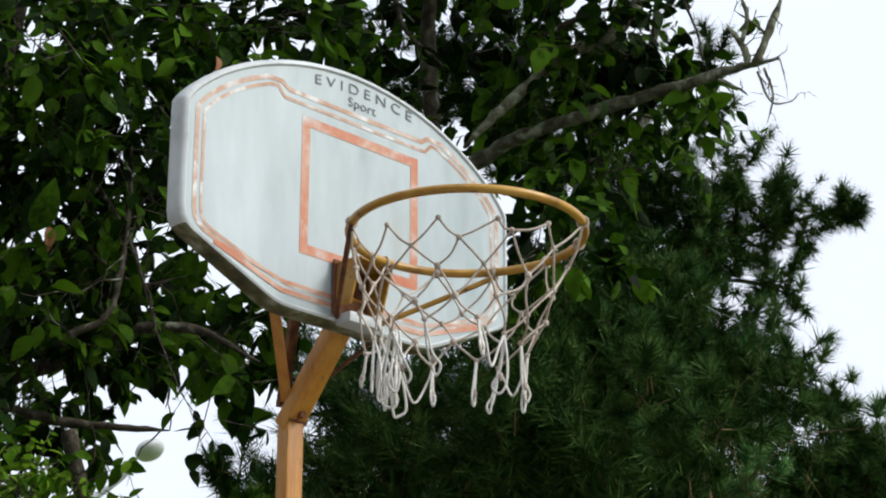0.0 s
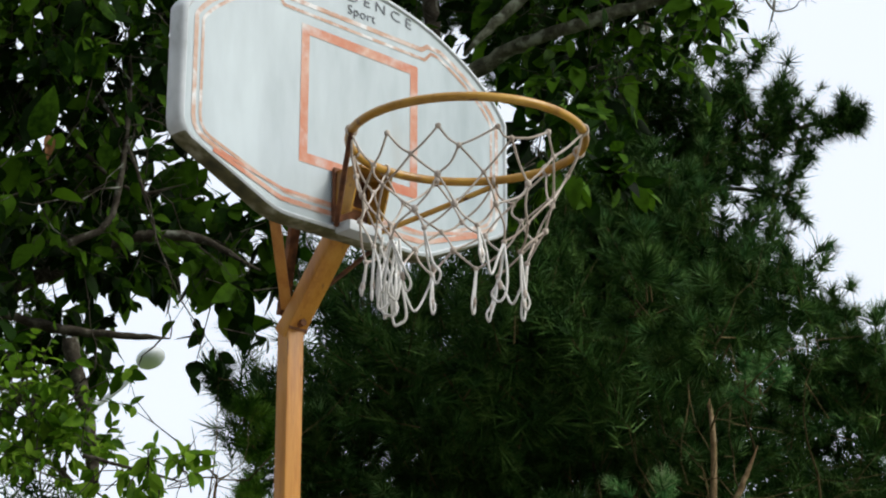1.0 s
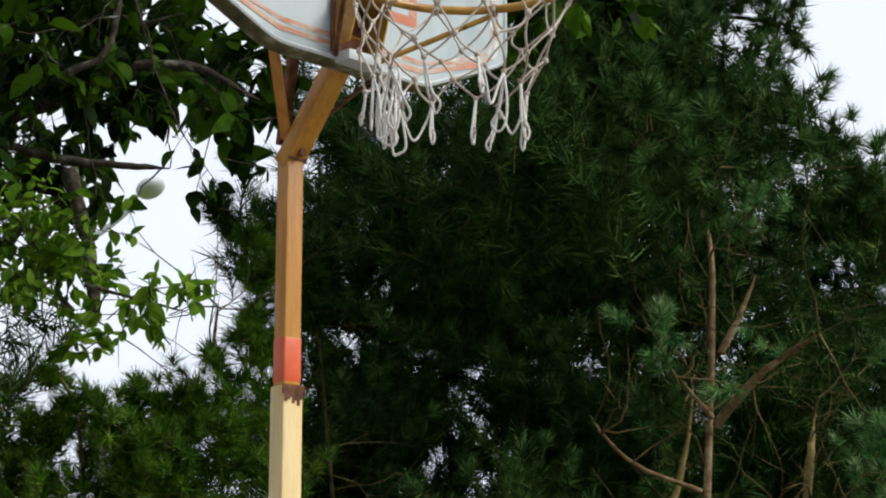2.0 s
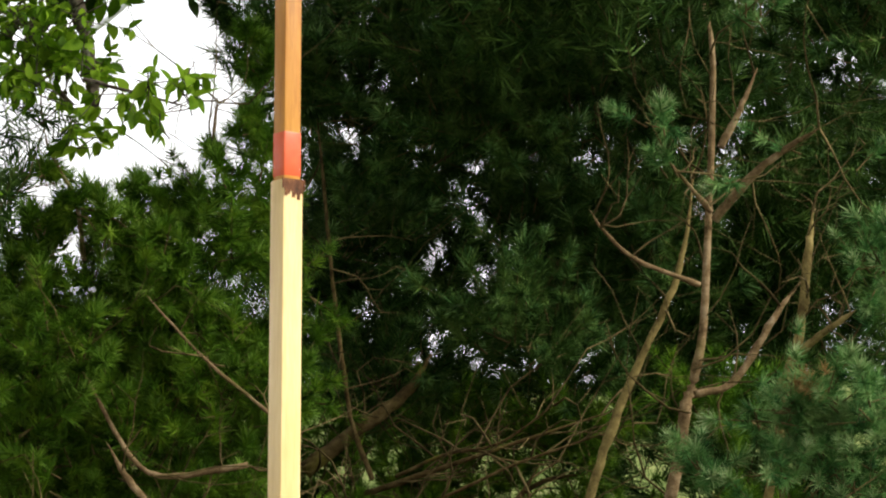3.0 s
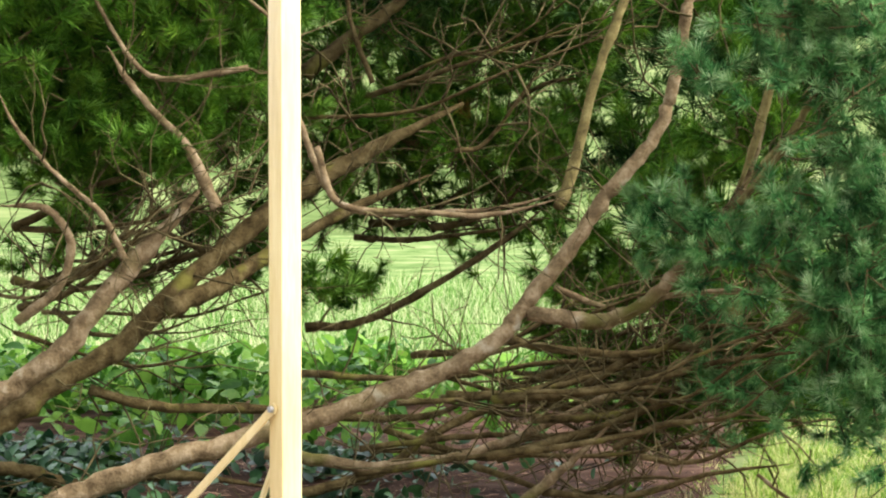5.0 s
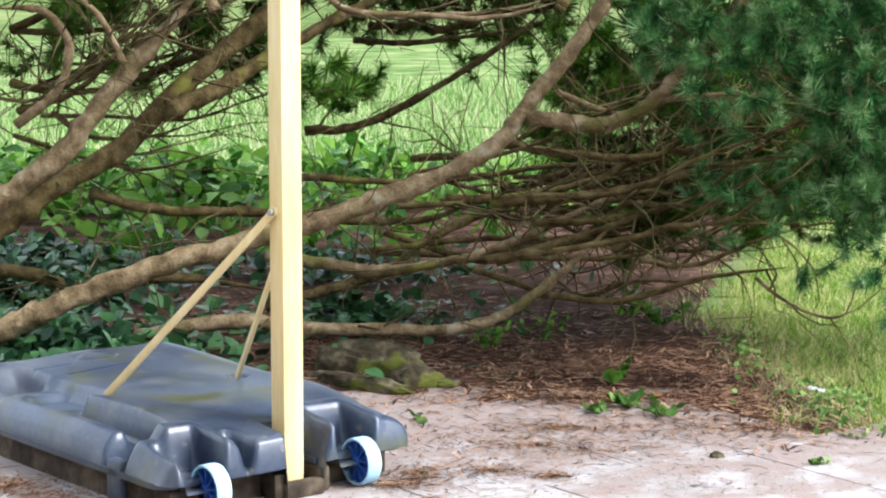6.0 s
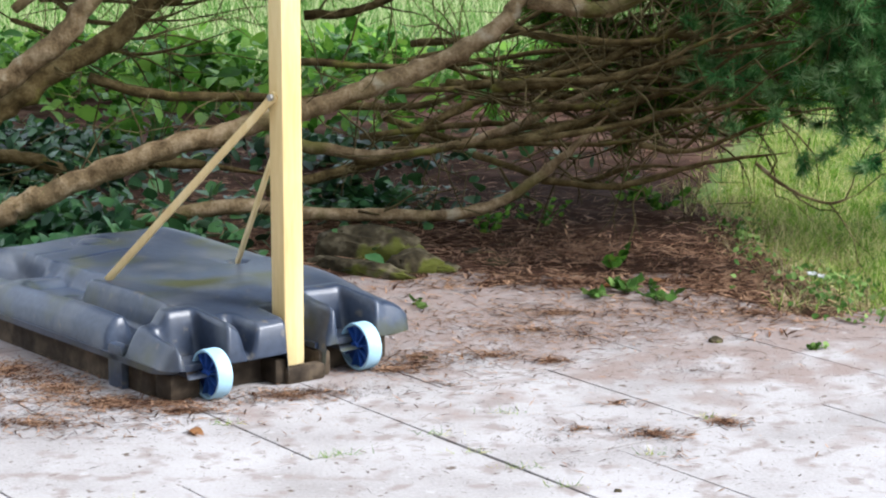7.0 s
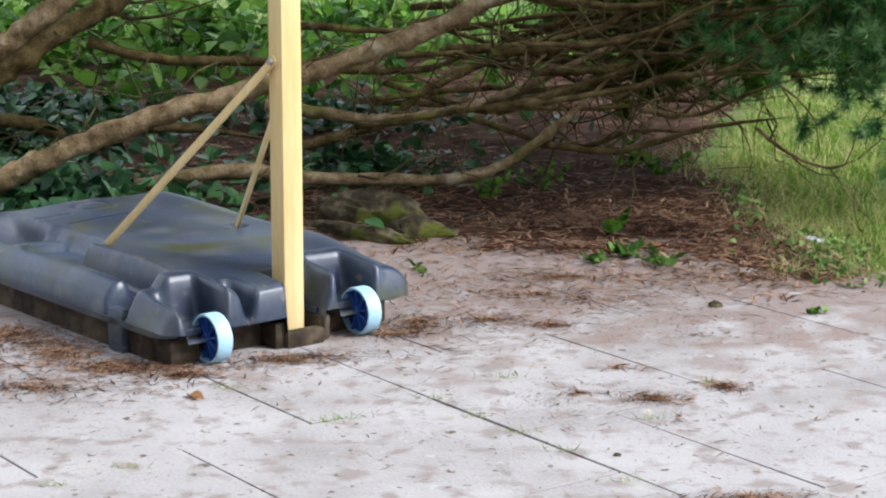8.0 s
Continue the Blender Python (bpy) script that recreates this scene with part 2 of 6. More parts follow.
def spline(points, steps=5):
    """Catmull-Rom through the points."""
    p = [np.array(q, float) for q in points]
    if len(p) == 2:
        return np.array([p[0] + (p[1] - p[0]) * k / steps for k in range(steps + 1)])
    p = [2 * p[0] - p[1]] + p + [2 * p[-1] - p[-2]]
    out = []
    for i in range(1, len(p) - 2):
        a, b, c, d = p[i - 1:i + 3]
        for k in range(steps):
            t = k / steps
            out.append(0.5 * (2 * b + (c - a) * t + (2 * a - 5 * b + 4 * c - d) * t * t + (3 * b - a - 3 * c + d) * t ** 3))
    out.append(p[-2])
    return np.array(out)


def tube_arrays(path, radii, sides=8, rough=0.0, rng=None, closed=False):
    """Vertices and quads of a tube along a path."""
    path = np.asarray(path, float)
    n = len(path)
    radii = np.broadcast_to(np.asarray(radii, float), (n,))
    if closed:
        tan = np.roll(path, -1, 0) - np.roll(path, 1, 0)
    else:
        tan = np.gradient(path, axis=0)
    tan /= np.linalg.norm(tan, axis=1)[:, None] + 1e-12
    up = np.array([0.31, 0.17, 0.93])
    a = np.cross(tan, up)
    a /= np.linalg.norm(a, axis=1)[:, None] + 1e-9
    b = np.cross(tan, a)
    ang = np.arange(sides) * 2 * np.pi / sides
    r = radii[:, None] * (1 + (rng.normal(0, rough, (n, sides)) if rough else 0))
    v = path[:, None] + r[..., None] * (np.cos(ang)[None, :, None] * a[:, None] + np.sin(ang)[None, :, None] * b[:, None])
    i = np.arange(n if closed else n - 1)[:, None]
    j = np.arange(sides)[None]
    i2, j2 = (i + 1) % n, (j + 1) % sides
    f = np.stack([i * sides + j, i * sides + j2, i2 * sides + j2, i2 * sides + j], -1).reshape(-1, 4)
    verts = v.reshape(-1, 3)
    if not closed:
        verts = np.concatenate([verts, path[:1], path[-1:]])
        e0, e1 = n * sides, n * sides + 1
        last = (n - 1) * sides
        jj = np.arange(sides)
        c0 = np.stack([jj * 0 + e0, jj * 0 + e0, (jj + 1) % sides, jj], -1)
        c1 = np.stack([jj * 0 + e1, jj * 0 + e1, last + jj, last + (jj + 1) % sides], -1)
        f = np.concatenate([f, c0[:, 1:].repeat(1, 0)[:, [0, 1, 2, 2]], c1[:, 1:][:, [0, 1, 2, 2]]])
    return verts, f


def clean_quads(f):
    """Splits quads into triangles and drops the empty ones."""
    t = np.concatenate([f[:, [0, 1, 2]], f[:, [0, 2, 3]]])
    ok = (t[:, 0] != t[:, 1]) & (t[:, 1] != t[:, 2]) & (t[:, 0] != t[:, 2])
    return t[ok]


def tube(name, points, radii, mat, parent, sides=8, steps=5, rough=0.0, seed=0, closed=False, label=""):
    rng = np.random.default_rng(seed)
    path = spline(points, steps) if not closed else np.asarray(points)
    r = np.asarray(radii, float)
    if r.ndim and len(r) != len(path):
        r = np.interp(np.linspace(0, 1, len(path)), np.linspace(0, 1, len(r)), r)
    v, f = tube_arrays(path, r, sides, rough, rng, closed)
    ob = from_arrays(name, v, clean_quads(f), mat, parent, True)
    return tagged(ob, label) if label else ob


class Heap:
    """Collects many small pieces into one mesh."""

    def __init__(self):
        self.v, self.f, self.n = [], [], 0

    def add(self, v, f):
        self.v.append(np.asarray(v, np.float32))
        self.f.append(np.asarray(f, np.int32) + self.n)
        self.n += len(v)

    def make(self, name, mat, parent=None, smooth=False):
        return from_arrays(name, np.concatenate(self.v), np.concatenate(self.f), mat, parent, smooth)


def frames_along(d, rng):
    """Rotation matrices (n, 3, 3) whose third column is d, with a random turn about it."""
    d = d / (np.linalg.norm(d, axis=1)[:, None] + 1e-9)
    r = rng.normal(size=d.shape)
    a = np.cross(d, r)
    a /= np.linalg.norm(a, axis=1)[:, None] + 1e-9
    return np.stack([a, np.cross(d, a), d], -1)


def scatter(name, templates, pos, direction, size, mat, parent, rng, kind="stuff", turn=None):
    """Copies of the templates (vertices, triangles), joined into one mesh."""
    heap = Heap()
    which = rng.integers(0, len(templates), len(pos))
    for k, (tv, tf) in enumerate(templates):
        sel = np.where(which == k)[0]
        if not len(sel):
            continue
        m = frames_along(direction[sel], rng) if turn is None else turn[sel]
        v = np.einsum("nij,kj->nki", m, tv) * size[sel][:, None, None] + pos[sel][:, None]
        f = tf[None] + (np.arange(len(sel)) * len(tv))[:, None, None]
        heap.add(v.reshape(-1, 3), f.reshape(-1, 3))
    ob = heap.make(name, mat, parent)
    return tagged(ob, kind=kind) if kind else ob


def box(bm, centre, size, bevel=0.0, m=None):
    made = bmesh.ops.create_cube(bm, size=1.0, matrix=(m or Matrix()) @ Matrix.Translation(centre) @ Matrix.Diagonal((*size, 1)))
    if bevel:
        edges = list({e for v in made["verts"] for e in v.link_edges})
        bmesh.ops.bevel(bm, geom=edges, offset=bevel, segments=2, profile=0.6, affect="EDGES")


def disc(bm, m, r, depth, n=20, r2=None):
    bmesh.ops.create_cone(bm, cap_ends=True, segments=n, radius1=r, radius2=r if r2 is None else r2, depth=depth, matrix=m)


# ---- templates for needles, leaves and blades ----
def needle_shoot(rng, count=44, length=0.052, stem=0.065, width=0.0021, spread=(38, 72)):
    """A shoot along z: stiff needles round its upper part."""
    v, f = [], []
    for k in range(count):
        h = stem * (0.05 + 0.95 * k / count)
        a = k * 2.4 + rng.normal(0, 0.3)
        open_ = radians(rng.uniform(*spread)) * (1.15 - 0.75 * k / count)
        out = np.array([math.cos(a) * math.sin(open_), math.sin(a) * math.sin(open_), math.cos(open_)])
        side = np.cross(out, rng.normal(size=3))
        side *= width / 2 / (np.linalg.norm(side) + 1e-9)
        base = np.array([0, 0, h - stem])
        n = len(v)
        tip = base + out * length * rng.uniform(0.75, 1.15)
        v += [base - side, base + side, tip]
        f.append((n, n + 1, n + 2))
    return np.array(v), np.array(f)


def oval_leaf(length=1.0, width=0.55, fold=0.16, droop=0.15, n=5):
    """A pointed oval leaf along z, folded on its midrib."""
    v, f = [], []
    for k in range(n + 1):
        t = k / n
        w = width / 2 * math.sin(math.pi * t ** 0.8) ** 0.85 if 0 < k < n else 0.004
        y = -droop * t * t
        v += [(-w, y + fold * w * 2, length * t), (0, y, length * t), (w, y + fold * w * 2, length * t)]
    for k in range(n):
        a = 3 * k
        for p in (0, 1):
            f += [(a + p, a + p + 1, a + p + 4), (a + p, a + p + 4, a + p + 3)]
    return np.array(v), np.array(f)


def blade(rng, length=1.0, width=0.065):
    bend = rng.uniform(0.1, 0.6)
    a = rng.uniform(0, 6.28)
    v = []
    for t in (0, 0.5, 1):
        o = np.array([math.cos(a), math.sin(a)]) * bend * t * t * length
        w = width / 2 * (1 - t * 0.95)
        v += [(o[0] - w * math.sin(a), o[1] + w * math.cos(a), t * length), (o[0] + w * math.sin(a), o[1] - w * math.cos(a), t * length)]
    return np.array(v), np.array([(0, 1, 3), (0, 3, 2), (2, 3, 5), (2, 5, 4)])


trng = np.random.default_rng(5)
SHOOTS = [needle_shoot(trng) for _ in range(6)]
TUFT_SHOOTS = [needle_shoot(trng, 52, 0.050, 0.024, 0.0034, (40, 96)) for _ in range(6)]
TIP_SHOOTS = [needle_shoot(trng, 38, 0.046, 0.030, 0.0036, (30, 80)) for _ in range(6)]
FAR_SHOOTS = [needle_shoot(trng, 34, 0.056, 0.075, 0.0032) for _ in range(5)]
LEAVES = [oval_leaf(1, trng.uniform(0.48, 0.62), trng.uniform(0.05, 0.25), trng.uniform(0.0, 0.35)) for _ in range(6)]
SMALL_LEAVES = [oval_leaf(1, trng.uniform(0.6, 0.85), trng.uniform(0.05, 0.2), trng.uniform(0.0, 0.25), 4) for _ in range(4)]
BLADES = [blade(trng) for _ in range(6)]

# ---- ground, lawn and paving ----
def wobble(x, y, s=1.0):
    return np.sin(x * 3.1 * s + 1.3 * np.sin(y * 2.3 * s)) * 0.5 + np.sin(y * 4.7 * s + x * 1.9 * s + 0.7) * 0.3 + np.sin(x * 9.1 * s - y * 7.3 * s) * 0.2


def lawn_edge(x, y):
    """Positive on the lawn, negative on the bed and the paving."""
    right = np.where(y > 4.75, x - 0.76 - 0.10 * np.maximum(0, 6.0 - y) - 0.25 * np.maximum(0, y - 6.2), (y - 4.75 + 0.42 * np.maximum(0, x - 0.75)) * 0.8 - 0.0)
    right = np.where((y <= 4.75) & (x < 0.75), x - 0.95, right)
    back = y - 8.9 + 0.25 * np.sin(x * 1.3)
    return np.maximum(right, back) + 0.05 * wobble(x, y, 1.7)


def grid(x0, x1, y0, y1, step):
    xs, ys = np.arange(x0, x1 + 1e-6, step), np.arange(y0, y1 + 1e-6, step)
    X, Y = np.meshgrid(xs, ys)
    nx, ny = len(xs), len(ys)
    i = (np.arange(ny - 1)[:, None] * nx + np.arange(nx - 1)[None]).ravel()
    return X.ravel(), Y.ravel(), np.stack([i, i + 1, i + nx + 1, i + nx], -1)


def bed_height(x, y):
    far = 1 / (1 + np.exp(-(y - 5.16 - 0.15 * np.sin(x * 2.2 + 1)) * 6.0))
    return -0.0045 + 0.026 * far + (0.0018 + 0.0045 * far) * wobble(x, y, 2.5) + (0.0014 + 0.003 * far) * wobble(x + 3, y, 8.0)


sheet = bmesh.new()
bmesh.ops.create_grid(sheet, x_segments=60, y_segments=60, size=400, matrix=Matrix.Translation((0, 300, -0.035)))
ground = part("ground", sheet, LAWN, None)
tagged(ground, "dry summer lawn, patchy green and straw coloured", "lawn", kind="structure")

gx, gy, gf = grid(-4.5, 4.5, -1.5, 9.5, 0.04)
inside = lawn_edge(gx, gy) < 0
keep = inside[gf].all(1)
soil = from_arrays("soil_bed", np.stack([gx, gy, bed_height(gx, gy)], -1), gf[keep], SOIL, None, True)
tagged(soil, "reddish brown soil strewn with dead pine needles", "soil", kind="structure")

# the lawn climbs to a hazy hill far behind
hv = []
PROFILE = ((28, 0.0, 0.0), (45, 0.9, 0.0), (70, 2.6, 0.05), (110, 4.2, 0.4), (160, 5.5, 1.0))
for k in range(41):
    x = -1.0 + 2.0 * k / 40
    for y, z, h in PROFILE:
        hv.append((x * (60 + y), y, -0.05 + z + h * (9.0 - 14.0 * x + 1.2 * math.sin(k * 0.9) + 0.6 * math.sin(k * 2.3))))
n = len(PROFILE)
hf = [(k * n + j, k * n + n + j, k * n + n + 1 + j, k * n + 1 + j) for k in range(40) for j in range(n - 1)]
hill = from_arrays("backdrop", hv, hf, HILL, None, True)
tagged(hill, "hazy green slope climbing far behind the garden", "hill", kind="structure")

# plain unseen walls added behind and left of the camera to block skylight
for name, centre, size in (("wall_south", (-0.4, -4.1, 3.0), (7.4, 0.2, 6.1)), ("wall_west", (-4.0, -0.1, 3.0), (0.2, 7.8, 6.1))):
    bm = bmesh.new()
    box(bm, centre, size)
    tagged(part(name, bm, BLOCKER_GREY, None), "plain grey wall added out of view to block skylight", "wall", kind="structure")

# ---- the basketball stand ----
AT = (-0.303, 4.06, 0.0)
hoop = thing("basketball_hoop", "portable basketball hoop with white board and yellow pole", "basketball hoop", AT, 45)


POLE_TURN = Matrix.Rotation(radians(-6.5), 4, "Z")


def square_tube(name, z0, z1, w, mat, label=""):
    bm = bmesh.new()
    box(bm, (0, 0, (z0 + z1) / 2), (w, w, z1 - z0), min(0.005, w / 8), POLE_TURN)
    return part(name, bm, mat, hoop, label)


POLE = square_tube("lower_pole", 0.014, 1.757, 0.0465, POLE_LOW, label="cream yellow square steel tube")
UPPER = square_tube("upper_pole", 1.70, 2.235, 0.039, POLE_TOP, label="amber yellow square steel tube")
square_tube("red_band", 1.762, 1.852, 0.0408, RED_BAND, label="band of red tape")
rb = bmesh.new()
for k in range(9):
    a = -0.026 + 0.0065 * k
    h = (0.020, 0.034, 0.030, 0.024, 0.036, 0.030, 0.040, 0.028, 0.022)[k]
    box(rb, (a * 0.9, -0.0240, 1.757 - h / 2), (0.0062, 0.0016, h), 0, POLE_TURN)
    box(rb, (0.0240, a * 0.9, 1.757 - h / 2), (0.0016, 0.0062, h), 0, POLE_TURN)
part("rust_patch", rb, RUST, hoop, "ragged rust where the tubes join")

# the bent arm that carries the board
arm_m = Matrix.Translation((0, 0, 2.215)) @ Euler((radians(40), 0, 0)).to_matrix().to_4x4()
bm = bmesh.new()
box(bm, (0, 0.0, 0.135), (0.048, 0.036, 0.30), 0.005, arm_m)
part("arm", bm, POLE_TOP, hoop)
bm = bmesh.new()
disc(bm, Matrix.Translation((0.0, -0.031, 2.222)) @ Euler((radians(90), 0, 0)).to_matrix().to_4x4(), 0.008, 0.016, 6)
box(bm, (0, -0.021, 2.212), (0.046, 0.004, 0.006), 0.001)
disc(bm, Matrix.Translation((0.031, 0.0, 2.222)) @ Euler((0, radians(90), 0)).to_matrix().to_4x4(), 0.008, 0.016, 6)
box(bm, (0.021, 0, 2.212), (0.004, 0.046, 0.006), 0.001)
part("bolt", bm, RUST, hoop, "rusty bolt and seam at the bend")
for sx in (-1, 1):
    bm = bmesh.new()
    v = Vector((sx * 0.165, -0.125, 2.43)) - Vector((sx * 0.012, 0.0, 2.255))
    m = Matrix.Translation(Vector((sx * 0.012, 0.0, 2.255)) + v / 2) @ v.to_track_quat("Z", "Y").to_matrix().to_4x4()
    box(bm, (0, 0, 0), (0.022, 0.006, v.length), 0.002, m)
    part("strut", bm, POLE_TOP if sx < 0 else RUST, hoop, "flat steel strut behind the board")
bm = bmesh.new()
v = Vector((-0.02, -0.05, 2.56)) - Vector((0.0, 0.028, 2.25))
m = Matrix.Translation(Vector((0.0, 0.028, 2.25)) + v / 2) @ v.to_track_quat("Z", "Y").to_matrix().to_4x4()
box(bm, (0, 0, 0), (0.02, 0.02, v.length), 0.002, m)
part("rear_strut", bm, RUST, hoop, "dark rear strut")

# the board: a hollow moulded shell with a rolled edge
HALF, LOW, SIDE0, SIDE1, TOP = 0.443, 2.362, 2.472, 2.722, 2.915


def board_outline(inset=0.0, n_arc=30):
    """The outline in x and z, counter-clockwise from the lower left, drawn in by inset."""
    half, low, top = HALF - inset, LOW + inset, TOP - inset
    s0, s1, foot = SIDE0 + inset * 0.25, SIDE1 - inset * 0.30, 0.20 - inset * 0.25
    pts = [(-foot, low), (foot, low), (half, s0), (half, s1)]
    for k in range(1, n_arc):
        a = math.pi * k / n_arc
        x = half * math.cos(a)
        pts.append((x, s1 + (top - s1) * math.sin(a) ** 1.55))
    pts += [(-half, s1), (-half, s0)]
    out = []
    n = len(pts)
    for i in range(n):
        a, b, c = (Vector(pts[(i + k) % n]) for k in (-1, 0, 1))
        d1, d2 = (b - a).normalized(), (c - b).normalized()
        if d1.angle(d2) > radians(12):
            r = min(0.03, 0.45 * (b - a).length, 0.45 * (c - b).length)
            for t in (0.0, 0.33, 0.66, 1.0):
                out.append(b - d1 * r * (1 - t) ** 2 + d2 * r * t ** 2)
        else:
            out.append(b)
    return out


FRONT = -0.186
bm = bmesh.new()
rings = []
for inset, y in ((0.016, FRONT + 0.0045), (0.012, FRONT), (0.006, FRONT + 0.0015), (0.001, FRONT + 0.008), (0.0, FRONT + 0.020), (0.001, FRONT + 0.040), (0.006, FRONT + 0.046), (0.03, FRONT + 0.046)):
    rings.append([bm.verts.new((p.x, y, p.y)) for p in board_outline(inset)])
for a, b in zip(rings, rings[1:]):
    n = len(a)
    for i in range(n):
        bm.faces.new((a[i], a[(i + 1) % n], b[(i + 1) % n], b[i]))
bm.faces.new(list(reversed(rings[-1])))
board = part("board_shell", bm, BOARD_EDGE, hoop, "grimy rolled edge of the white plastic board")
board.data.materials.append(BOARD_GRIME)
for p in board.data.polygons:
    # algae has settled along the lower rim
    if p.center.z < SIDE0 + 0.004 and p.center.y > FRONT + 0.003 and abs(p.center.x) < HALF + 0.1:
        p.material_index = 1
bm = bmesh.new()
face = [bm.verts.new((p.x, FRONT + 0.0045, p.y)) for p in board_outline(0.016)]
mid = bm.verts.new((0, FRONT + 0.0045, 2.63))
for i in range(len(face)):
    bm.faces.new((face[i], face[(i + 1) % len(face)], mid))
part("board_face", bm, BOARD_WHITE, board, "weathered white plastic face")


def ribbon(name, pts, width, y, mat, closed=False, label=""):
    """A painted line of that width along points in x and z, a hair proud of the face."""
    bm = bmesh.new()
    pts = [Vector(p) for p in pts]
    n = len(pts)
    left, right = [], []
    for i, p in enumerate(pts):
        a = pts[i - 1] if (i or closed) else p
        c = pts[(i + 1) % n] if (i < n - 1 or closed) else p
        d1 = (p - a).normalized() if (p - a).length > 0 else (c - p).normalized()
        d2 = (c - p).normalized() if (c - p).length > 0 else d1
        nn = Vector((-(d1.y + d2.y), d1.x + d2.x)).normalized()
        k = width / 2 / max(0.5, nn.dot(Vector((-d1.y, d1.x))))
        left.append(bm.verts.new((p.x + nn.x * k, y, p.y + nn.y * k)))
        right.append(bm.verts.new((p.x - nn.x * k, y, p.y - nn.y * k)))
    for i in range(n if closed else n - 1):
        j = (i + 1) % n
        bm.faces.new((left[i], left[j], right[j], right[i]))
    return part(name, bm, mat, board, label, smooth=False)


FY = FRONT + 0.0038
outer = [(p.x, p.y) for p in board_outline(0.036)]
inner = [(p.x, p.y) for p in board_outline(0.052)]


def notch_line(line, drop, half):
    """The border line with its top dropped under the lettering."""
    out = []
    for x, z in line:
        if z > 2.80 and abs(x) < half:
            continue
        out.append((x, z))
    k = next(i for i, p in enumerate(out) if p[1] > 2.7 and p[0] < 0)
    zr = out[k - 1][1]
    zl = out[k][1]
    ins = [(half - 0.004, zr + 0.002), (half - 0.022, drop), (-half + 0.022, drop), (-half + 0.004, zl + 0.002)]
    return out[:k] + ins + out[k:]


ribbon("border_line", notch_line(outer, 2.822, 0.205), 0.010, FY, STRIPE_FADED, True, "bleached orange border line")
ribbon("border_line", notch_line(inner, 2.802, 0.215), 0.007, FY, STRIPE_FADED, True, "faded thin border line")
# the paint has kept its colour along the lower edge
for inset, wide in ((0.036, 0.0095), (0.055, 0.0065)):
    foot, low, half = 0.20 - inset * 0.25, LOW + inset, HALF - inset
    ribbon("lower_border_line", [(-half + 0.05, SIDE0 - 0.018), (-foot, low + 0.002), (foot, low + 0.002), (half - 0.05, SIDE0 - 0.018)], wide, FY - 0.0006, STRIPE, False, "orange border line, less faded")
ribbon("target_square", [(-0.136, 2.498), (0.162, 2.498), (0.162, 2.768), (-0.136, 2.768)], 0.021, FY, STRIPE, True, "faded orange target square")


def lettering(text, x, z, size, spread, name, bend=0.0, wide=1.0):
    """Characters set one by one along the arc of the board's top."""
    curve = bpy.data.curves.new(name, "FONT")
    curve.body, curve.size, curve.align_x = text, size, "CENTER"
    curve.space_character = spread
    curve.extrude, curve.offset = 0.0003, -0.0002
    ob = new(name, curve)
    deps = bpy.context.evaluated_depsgraph_get()
    me = bpy.data.meshes.new_from_object(ob.evaluated_get(deps))
    bpy.data.objects.remove(ob)
    for v in me.vertices:
        vx, vy = v.co.x * wide, v.co.y
        v.co = (x + vx, FY - 0.0006 - v.co.z, z + vy - bend * vx * vx)
    me.materials.append(LETTER)
    o = place(new(name, me), board)
    return tagged(o, "dark printed lettering")


lettering("EVIDENCE", 0.018, 2.868, 0.031, 1.55, "lettering", 0.62, 1.35)
lettering("Sport", 0.012, 2.838, 0.029, 1.05, "lettering", 0.0, 1.15)

# rim, its bracket and braces
RC, RR, RZ = -0.492, 0.2215, 2.482
ring_pts = [(RR * math.cos(a), RC + RR * math.sin(a), RZ) for a in np.linspace(0, 2 * math.pi, 72, endpoint=False)]
BRX = -0.015
rim = tube("rim", ring_pts, 0.0085, RIM_YELLOW, hoop, 12, closed=True, label="ochre painted steel rim")
bm = bmesh.new()
box(bm, (BRX, FRONT - 0.004, 2.437), (0.098, 0.008, 0.112), 0.002)
part("bracket_plate", bm, RUST, rim, "rust-edged mounting plate")
bm = bmesh.new()
box(bm, (BRX, -0.222, 2.483), (0.090, 0.066, 0.004), 0.001)
part("bracket_box", bm, RIM_YELLOW, rim, "yellow bracket with a rusted corner")
for sx in (-1, 1):
    bm = bmesh.new()
    a, b, c, d = ((BRX + sx * 0.044, FRONT - 0.008, 2.482), (BRX + sx * 0.044, -0.262, 2.482), (BRX + sx * 0.044, -0.235, 2.393), (BRX + sx * 0.044, FRONT - 0.008, 2.393))
    vs = [bm.verts.new(q) for q in (a, b, c, d)]
    ws = [bm.verts.new((q[0] - sx * 0.004, q[1], q[2])) for q in (a, b, c, d)]
    bm.faces.new(vs), bm.faces.new(list(reversed(ws)))
    for i in range(4):
        bm.faces.new((vs[i], ws[i], ws[(i + 1) % 4], vs[(i + 1) % 4]))
    part("gusset", bm, RIM_YELLOW, rim)
    tube("brace", [(BRX + sx * 0.046, FRONT - 0.012, 2.372), (sx * 0.12, -0.28, 2.425), (sx * 0.196, -0.385, RZ - 0.008)], 0.0055, RIM_YELLOW if sx > 0 else RUST, rim, 8)
bm = bmesh.new()
box(bm, (BRX, FRONT - 0.026, 2.368), (0.086, 0.044, 0.022), 0.005)
part("bracket_foot", bm, BOARD_EDGE, rim, "pale plastic block under the bracket")

